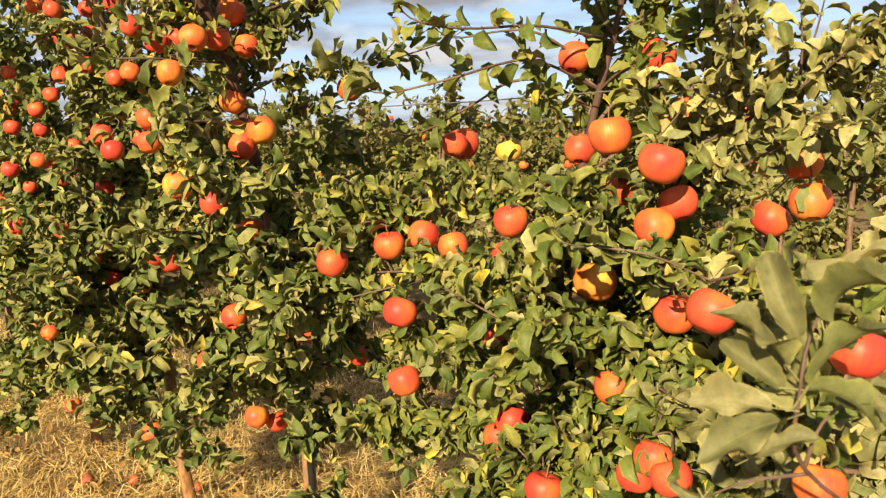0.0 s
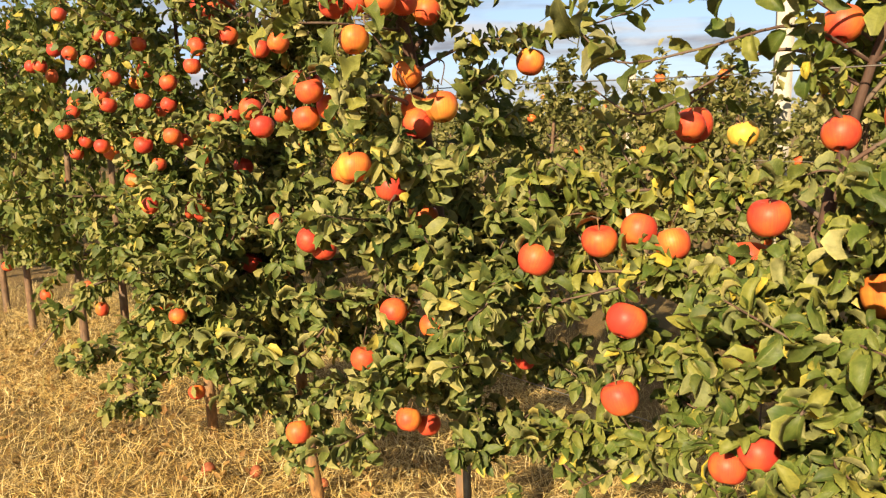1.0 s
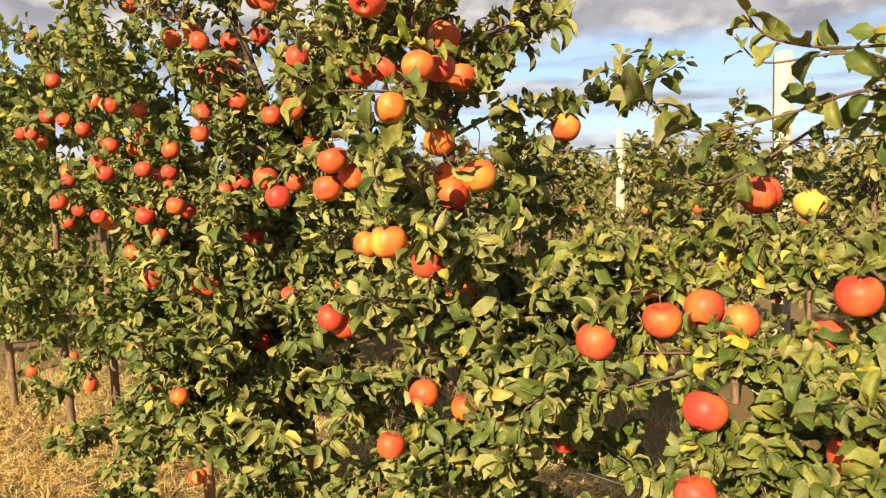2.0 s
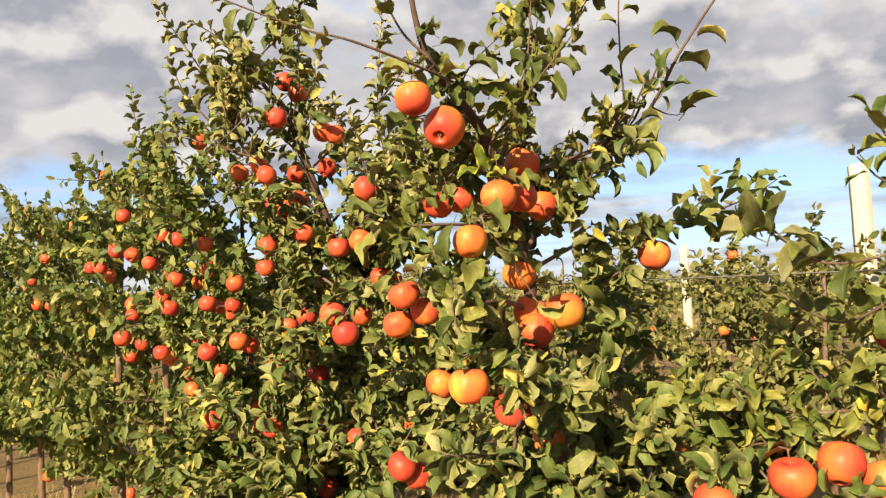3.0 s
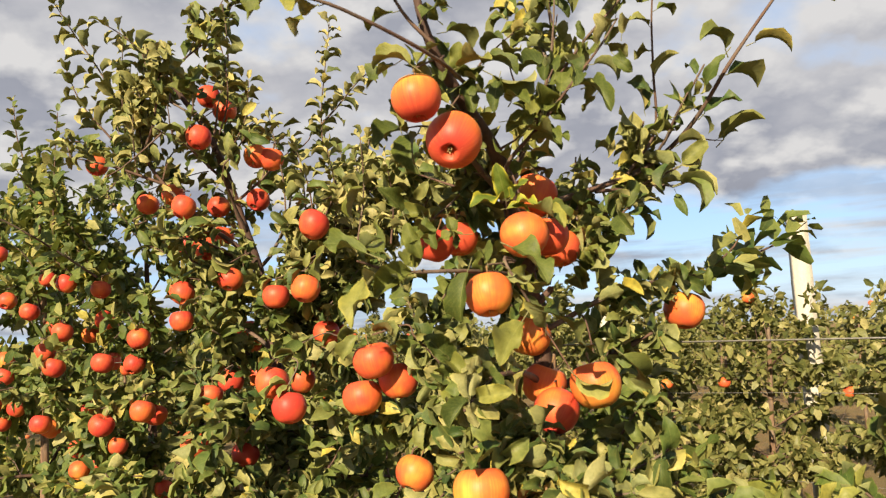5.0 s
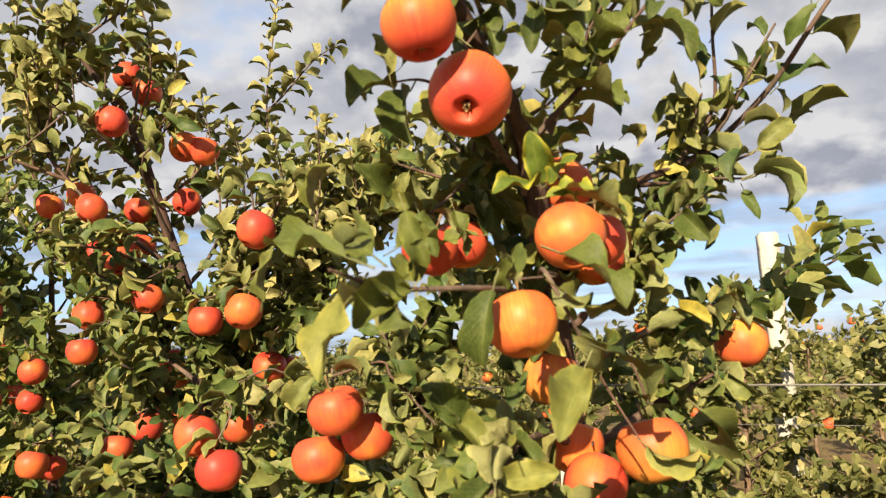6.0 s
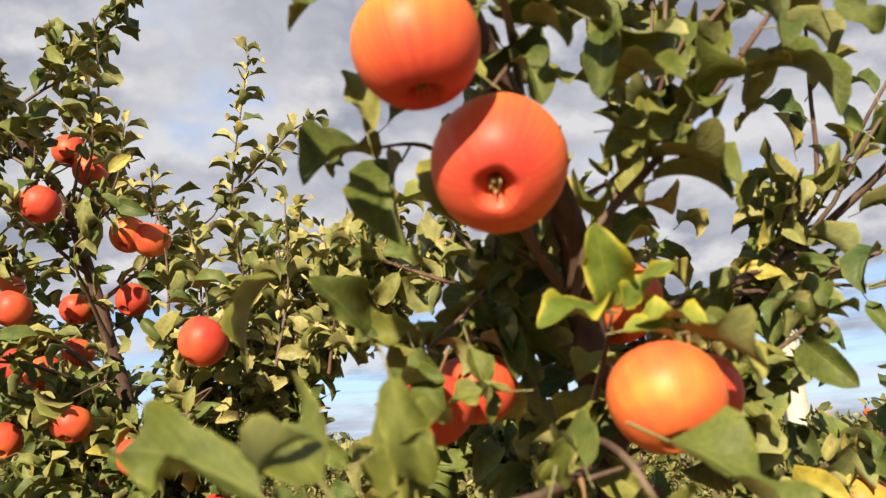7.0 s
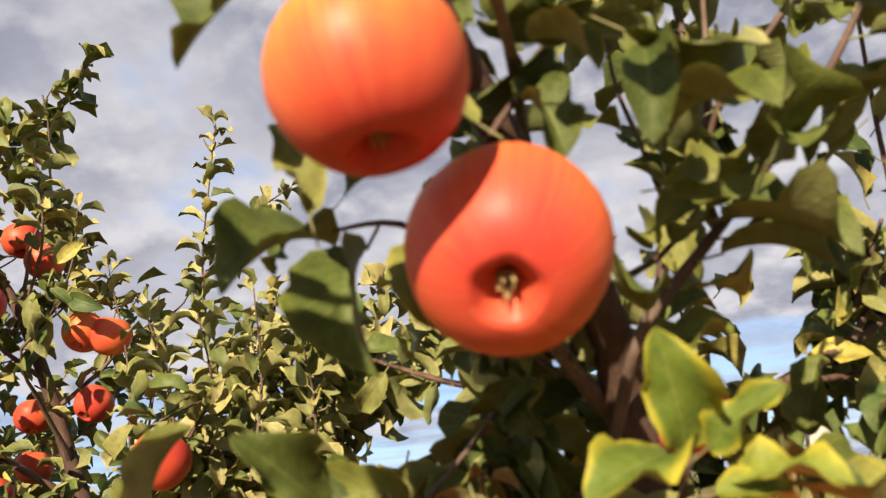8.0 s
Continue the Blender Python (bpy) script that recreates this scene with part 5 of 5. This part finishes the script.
# the long side shoot of the leader, the low limb below it, and a shoot of the next tree
SIDE_LEAVES = [
    ((-0.216, 2.135, 1.955), (-0.243, 2.166, 1.913), (-0.3, -0.80, 0.50), 2),
    ((-0.201, 2.178, 1.934), (-0.135, 2.205, 1.927), (0.1, -0.60, 0.80), 3),
    ((-0.232, 2.215, 1.879), (-0.182, 2.175, 1.893), (-0.2, -0.60, 0.80), 7),
    ((-0.175, 2.290, 1.850), (-0.113, 2.254, 1.885), (-0.2, -0.75, 0.60), 3),
    ((-0.185, 2.285, 1.852), (-0.150, 2.280, 1.868), (0.2, -0.80, 0.50), 0),
    ((-0.247, 2.217, 1.894), (-0.261, 2.182, 1.926), (-0.6, -0.70, 0.30), 8),
    ((-0.203, 2.168, 1.973), (-0.258, 2.130, 1.992), (-0.2, -0.60, 0.75), 1),
    ((-0.167, 2.140, 1.973), (-0.120, 2.105, 1.952), (0.2, -0.50, 0.80), 1)]
SIDE_MORE = [
    ((-0.112, 2.148, 2.050), (-0.050, 2.132, 2.010), (0.3, -0.45, 0.80), 4),
    ((-0.230, 2.225, 1.880), (-0.215, 2.235, 1.850), (0.7, -0.65, 0.20), 0),
    ((-0.307, 2.223, 1.953), (-0.275, 2.193, 1.985), (-0.5, -0.80, 0.30), 3),
    ((-0.325, 2.239, 1.897), (-0.332, 2.246, 1.943), (0.7, -0.65, 0.20), 8),
    ((-0.306, 2.235, 1.853), (-0.290, 2.221, 1.901), (-0.5, -0.80, 0.20), 5),
    ((-0.392, 2.233, 1.838), (-0.380, 2.221, 1.869), (-0.4, -0.85, 0.20), 8),
    ((-0.285, 2.230, 1.748), (-0.274, 2.219, 1.707), (-0.5, -0.80, 0.30), 5),
    ((-0.252, 2.227, 1.772), (-0.240, 2.215, 1.820), (-0.5, -0.80, 0.30), 2)]
SIDE_REST = [
    ((-0.346, 2.218, 1.831), (-0.340, 2.212, 1.865), (0.4, -0.85, 0.20), 0),
    ((-0.269, 2.242, 1.835), (-0.233, 2.209, 1.831), (0.0, -0.50, 0.85), 3),
    ((-0.366, 2.236, 1.797), (-0.386, 2.254, 1.812), (0.3, -0.80, 0.40), 2),
    ((-0.344, 2.243, 1.735), (-0.314, 2.216, 1.735), (0.0, -0.60, 0.80), 2),
    ((-0.350, 2.248, 1.720), (-0.319, 2.220, 1.705), (0.4, -0.80, 0.40), 7),
    ((-0.348, 2.246, 1.718), (-0.335, 2.235, 1.673), (0.7, -0.65, 0.20), 3),
    ((-0.286, 2.200, 1.760), (-0.245, 2.150, 1.737), (0.1, -0.45, 0.85), 1),
    ((-0.290, 2.190, 1.755), (-0.265, 2.140, 1.708), (0.3, -0.50, 0.75), 4)]
SIDE_LAST = [
    ((-0.040, 2.440, 1.665), (0.035, 2.490, 1.668), (-0.1, -0.60, 0.80), 3),
    ((0.020, 2.560, 1.712), (0.085, 2.523, 1.737), (-0.2, -0.60, 0.80), 1),
    ((-0.100, 2.400, 1.675), (-0.120, 2.414, 1.726), (-0.6, -0.75, 0.20), 2),
    ((-0.215, 2.275, 1.648), (-0.151, 2.312, 1.680), (-0.2, -0.70, 0.70), 2),
    ((-0.020, 2.500, 1.735), (-0.010, 2.520, 1.785), (-0.5, -0.80, 0.30), 5),
    ((-0.055, 2.455, 1.700), (-0.035, 2.440, 1.745), (0.3, -0.85, 0.30), 8)]
PALE_LEAVES = [
    ((-0.199, 1.693, 1.552), (-0.229, 1.649, 1.600), (-0.4, -0.80, 0.40), 2),
    ((-0.184, 1.695, 1.543), (-0.172, 1.650, 1.595), (-0.3, -0.75, 0.55), 5),
    ((-0.200, 1.700, 1.540), (-0.245, 1.720, 1.543), (0.0, -0.55, 0.80), 3),
    ((-0.170, 1.700, 1.545), (-0.125, 1.690, 1.520), (0.2, -0.65, 0.70), 0),
    ((-0.107, 1.700, 1.500), (-0.178, 1.680, 1.482), (0.1, -0.50, 0.85), 1)]
# the shoot that leans furthest over the path
NEAR_LEAVES = [
    ((0.305, 0.754, 1.201), (0.239, 0.749, 1.247), (0.1, -0.25, 0.95), 2),
    ((0.324, 0.774, 1.220), (0.308, 0.818, 1.285), (-0.4, -0.85, 0.2), 0),
    ((0.341, 0.770, 1.236), (0.338, 0.826, 1.287), (0.8, -0.50, 0.2), 5),
    ((0.349, 0.766, 1.234), (0.362, 0.701, 1.272), (-0.2, -0.35, 0.9), 1),
    ((0.318, 0.743, 1.186), (0.356, 0.696, 1.245), (0.3, -0.35, 0.9), 2),
    ((0.379, 0.803, 1.264), (0.410, 0.765, 1.300), (-0.2, -0.55, 0.8), 0),
    ((0.292, 0.748, 1.166), (0.225, 0.765, 1.168), (-0.1, -0.65, 0.75), 5)]
NEAR_MORE = [
    ((0.297, 0.742, 1.157), (0.222, 0.714, 1.131), (-0.1, -0.45, 0.9), 2),
    ((0.318, 0.753, 1.180), (0.352, 0.702, 1.162), (0.8, -0.50, 0.4), 0),
    ((0.318, 0.785, 1.224), (0.300, 0.815, 1.160), (0.7, -0.60, 0.4), 1),
    ((0.336, 0.772, 1.194), (0.338, 0.796, 1.252), (-0.6, -0.75, 0.2), 3),
    ((0.277, 0.757, 1.118), (0.325, 0.742, 1.142), (0.0, -0.55, 0.8), 2),
    ((0.350, 0.758, 1.172), (0.375, 0.705, 1.155), (-0.2, -0.60, 0.7), 5),
    ((0.317, 0.784, 1.170), (0.272, 0.824, 1.200), (-0.3, -0.75, 0.5), 0)]


def laid(tree, base, tip, nrm, shape, longer, wide, arch=0.55):
    """A leaf whose blade, bowed as its form is, runs from base to tip; with little arch it droops past the tip."""
    base, tip, half = np.array(base), np.array(tip), FORMS[shape][1] * arch
    d = unit(tip - base)
    z = unit(np.array(nrm) - d * (np.array(nrm) @ d))
    size = float(np.linalg.norm(tip - base)) * longer * half / math.sin(half)
    tree.leaf(base, d * math.cos(half) + z * math.sin(half), size, z * math.cos(half) - d * math.sin(half), shape, 0.02, wide)


for row in AISLE_LEAVES + AISLE_MORE:
    laid(main, *row, 1.02, 0.66 if row[0][2] == 1.627 else 0.82, 0.01)
for row in UPPER_LEAVES + UPPER_MORE + UPPER_REST + SIDE_LEAVES + SIDE_MORE + SIDE_REST + SIDE_LAST:
    laid(main, *row, 1.0, 0.82, 0.45)
for row in SPUR_LEAVES:
    laid(spur, *row, 1.0, 1.08, 0.10)
for row in NEAR_LEAVES + NEAR_MORE:
    laid(near, *row, 1.04, 0.76)
for line in ([(-0.25, 2.25, 1.865), (-0.21, 2.28, 1.852), (-0.176, 2.289, 1.850)], [(-0.31, 2.26, 1.77), (-0.288, 2.21, 1.758), (-0.254, 2.227, 1.771)], [(-0.37, 2.26, 1.765), (-0.355, 2.25, 1.74), (-0.348, 2.246, 1.720)]):
    main.branch(bow(line), 0.0020, 0.9, 0.0, twigs=False)
main.shoot([(-0.66, 2.08, 1.82), (-0.70, 2.05, 1.835), (-0.74, 2.055, 1.835)], 0.0025, 0.1)
main.branch(bow([(-0.57, 2.17, 1.66), (-0.585, 2.08, 1.685), (-0.594, 2.018, 1.712)]), 0.003, 0.9, 0.0, twigs=False)
main_tree = main.build("apple_tree", "slender young apple tree heavy with orange-red fruit", CROWN, LEAVES, 300, bark_main=trunk_bark, foremost=(-0.62, 1.90, 1.78))
for k, m, q in spur.leaves:
    child("leaf", ONE_FRESH[k % len(ONE_FRESH)], main_tree, "fresh yellow-green leaf").matrix_basis = Matrix([[*m[i], q[i] - main.trunk[0][i]] for i in range(3)] + [[0, 0, 0, 1]])
left.build("apple_tree", "slender young apple tree laden with small red apples", CROWN, LEAVES, bark_main=trunk_bark, young=[leaf_shoot_sunlit, leaf_under])
right_tree = right.build("apple_tree", "apple tree with large red apples and yellowing leaves", CROWN, TURNING, 60, bark_main=trunk_bark, foremost=(0.05, 1.65, 1.35), close=1000, young=[leaf_shoot_sunlit, leaf_under])
pale_spur = Tree(13, [(0, 0, 0), (0, 0, 1)], limbs=0)
for base, tip, nrm, shape in PALE_LEAVES:
    laid(pale_spur, base, tip, nrm, shape, 1.04, 0.92)
for k, m, q in pale_spur.leaves:
    child("leaf", ONE_PALE[k % len(ONE_PALE)], right_tree, "pale olive leaf").matrix_basis = Matrix([[*m[i], q[i] - right.trunk[0][i]] for i in range(3)] + [[0, 0, 0, 1]])
near.build("apple_tree", "apple tree with broad pale green leaves beside the path", CROWN, PALER, 120, bark_main=trunk_bark, foremost=(0.42, 0.90, 1.20), pieces=ONE_PALE, close=600)
third.build("apple_tree", "bushy apple tree with many small red apples", MID, [leaf_top], bark_main=trunk_bark)

# the rest of the near row, and the rows behind it
plan = random.Random(8)


def round_fruit(tree, name, parent, count, size=0.072):
    """Many small apples of a tree farther off, as one part."""
    vs, ls, ts, b = [], [], [], 0
    for _ in range(count):
        lines, _l = plan.choice(tree.limbs)
        pts = plan.choice(lines)[0]
        c = pts[plan.randrange(len(pts) // 2, len(pts))] - tree.trunk[0] - UP * 0.05
        rings, sides = 6, 8
        for i in range(rings + 1):
            a = math.pi * i / rings
            for k in range(sides):
                t = 6.283 * k / sides
                vs.append(c + np.array((math.sin(a) * math.cos(t), math.sin(a) * math.sin(t), 0.9 * math.cos(a) * (1 - 0.25 * (i in (0, rings))))) * size / 2)
        for i in range(rings):
            for k in range(sides):
                ls += [b + i * sides + k, b + (i + 1) * sides + k, b + (i + 1) * sides + (k + 1) % sides, b + i * sides + (k + 1) % sides]
                ts.append(4)
        b += (rings + 1) * sides
    child(name, raw_mesh(name, vs, ls, ts, [apple_skin]), parent, "small red apples", "stuff")


def row_tree(seed, far, mats=ONCE, size=0.058):
    h = plan.uniform(1.45, 1.62)
    if far:
        t = Tree(seed, [(0, 0, 0), (0.01, 0, 0.8), (-0.02, 0.01, 1.5), (0.01, 0, h)], spread=0.50, limbs=13, density=0.34, size=0.108, far=True)
    else:
        t = Tree(seed, [(0, 0, 0), (0.01, 0, 0.8), (-0.02, 0.02, 1.5), (0.02, 0, h)], spread=0.50, limbs=28, density=1.35, size=size, far=True)
    t.shoot([(0, 0, h * 0.85), (0.05, 0.02, h), (0.08, 0.02, h + 0.18)], 0.004)
    t.leaves = [l for l in t.leaves if l[2][2] > (0.85 if far else 0.34)]
    ob = t.build("apple_tree", "orchard apple tree in a farther row" if far else "leafy apple tree with scattered red apples", FAR if far else MID, mats, split=False, sides=6,
                 group="trees of the rows behind")
    round_fruit(t, "fruit", ob, 2 if far else 7)
    return ob


def set_tree(made, k, place, tall=1.0):
    m = Matrix.Translation(place) @ Matrix.Rotation(plan.random() * 6.28, 4, "Z") @ Matrix.Diagonal((1, 1, tall, 1))
    if k < len(made):
        made[k].matrix_basis = m
    else:
        copy_thing(plan.choice(made), m).matrix_basis = m


spots = [spot(2.54 + 0.86 * i, plan.uniform(-0.04, 0.04)) for i in range(9)]
middle = [row_tree(100 + k, False, [leaf_top]) for k in range(3)]
for k, s in enumerate(spots):
    set_tree(middle, k, s, 1.32)
spots = [spot(-3.0 + 0.74 * i + plan.uniform(-0.08, 0.08), 3.0 + plan.uniform(-0.05, 0.05)) for i in range(16)]
second = [row_tree(150 + k, False, ONCE, 0.066) for k in range(4)]
for k, s in enumerate(spots):
    set_tree(second, k, s, 0.99)
distant = [row_tree(200 + k, True) for k in range(5)]
spots, farther = [spot(10.3 + 0.86 * i, 0) for i in range(8)] + [spot(8.9 + 0.86 * i, 3.0) for i in range(9)], []
for row in range(2, 9):
    for i in range(-14, 60):
        s = spot(0.86 * i + 0.3 * row + plan.uniform(-0.1, 0.1), 3.0 * row)
        if -0.70 < math.atan2(s[0] + 0.4, s[1] - 0.3) < 0.66:
            (spots if row < 4 else farther).append(s)
for k, s in enumerate(spots):
    set_tree(distant, k, s)


def far_orchard():
    """Rows so far off that their trees merge: many coarse leaves on each."""
    t = Tree(301, [(0, 0, 0), (0.01, 0, 0.8), (-0.02, 0.01, 1.2), (0.01, 0, 1.55)], spread=0.50, limbs=13, density=0.22, size=0.20, far=True)
    t.leaves = t.leaves[::5]
    every = []
    for s in farther:
        a = plan.random() * 6.28
        turn = np.array(((math.cos(a), -math.sin(a), 0), (math.sin(a), math.cos(a), 0), (0, 0, plan.uniform(0.9, 1.08))))
        every += [(0, turn @ m, turn @ q + s) for _, m, q in t.leaves if q[2] > 0.9]
    ob = new("far_orchard", leaf_cloud("far_orchard", TINY, every, ONCE))
    return tagged(ob, "distant rows of leafy apple trees", "orchard rows", kind="stuff")


far_orchard()


# ---- posts and wires ----
def post(place, height, wide, lean, label):
    ob = new("trellis_post")
    ob.matrix_basis = Matrix.Translation(place) @ Matrix.Rotation(-0.12, 4, "Z") @ pose(0, 0, 0, *lean)
    tagged(ob, label, "post", "concrete trellis posts")
    bm = bmesh.new()
    bmesh.ops.create_cube(bm, size=1, matrix=Matrix.Translation((0, 0, height / 2 - 0.15)) @ Matrix.Diagonal((wide, wide * 0.9, height + 0.3, 1)))
    bmesh.ops.subdivide_edges(bm, edges=[e for e in bm.edges if abs(e.verts[0].co.z - e.verts[1].co.z) > 1], cuts=24)
    bmesh.ops.bevel(bm, geom=[e for e in bm.edges if abs(e.verts[0].co.x) > wide * 0.4 and abs(e.verts[0].co.y) > wide * 0.3], offset=wide * 0.09, segments=2, affect="EDGES")
    for v in bm.verts:
        f = 0.004 * noise.noise(v.co * 9) + 0.002 * noise.noise(v.co * 40)
        v.co.x += math.copysign(f, v.co.x)
        v.co.y += math.copysign(f, v.co.y)
    part("shaft", bm, concrete, ob)
    for z in (0.70, 1.15, 1.65):
        bm = bmesh.new()
        bmesh.ops.create_cone(bm, segments=8, radius1=0.006, radius2=0.006, depth=0.02, cap_ends=True, matrix=Matrix.Translation((0, -wide * 0.45 - 0.006, z)) @ Matrix.Rotation(1.5708, 4, "X"))
        part("wire_clip", bm, wire_steel, ob, "small steel wire clip")
    return ob


post((1.41, 5.42, 0), 2.15, 0.098, (0, -0.1, 0), "whitish concrete trellis post among the apple trees")
post((1.15, 9.82, 0), 1.95, 0.095, (0, 0.2, 0), "pale concrete trellis post in a farther row")


def wire(n, z, u0, u1, rad, label):
    pts = np.array([spot(u, n, z - 0.012 * math.sin((u - u0) * 1.3) ** 2) for u in np.linspace(u0, u1, 30)])
    ob = new("trellis_wire", tubes("trellis_wire", [(pts, np.full(len(pts), rad))], 5, wire_steel))
    return tagged(ob, label, "wire", "trellis wires")


for n, heights in ((0.03, (0.72, 1.50)), (2.94, (0.70, 1.15)), (5.94, (1.15,))):
    for z in heights:
        wire(n, z, -4.5, 14.0, 0.0016, "thin galvanised trellis wire strung along the trees")


# ---- stakes and things on the ground ----
def stake(place, height, lean):
    ob = new("plant_stake", tubes("plant_stake", [(np.array([(0, 0, -0.1), (0, 0, height * 0.5), (0.004, 0, height)]), (0.0115, 0.0115, 0.011))], 12, stake_black))
    ob.matrix_basis = Matrix.Translation(place) @ pose(0, 0, 0, *lean)
    return tagged(ob, "thin dark metal stake beside a tree trunk", "stake")


stake((-0.417, 2.378, 0), 0.75, (2.5, -1, 0))
for place, size in (((-1.515, 3.16, 0.038), 0.058), ((-1.315, 3.15, 0.036), 0.054), ((-1.02, 3.05, 0.036), 0.054)):
    apple(place, size, (0.6, 0.3, -0.7), "fallen apples", "fallen brownish-red apple lying in the straw", 4)
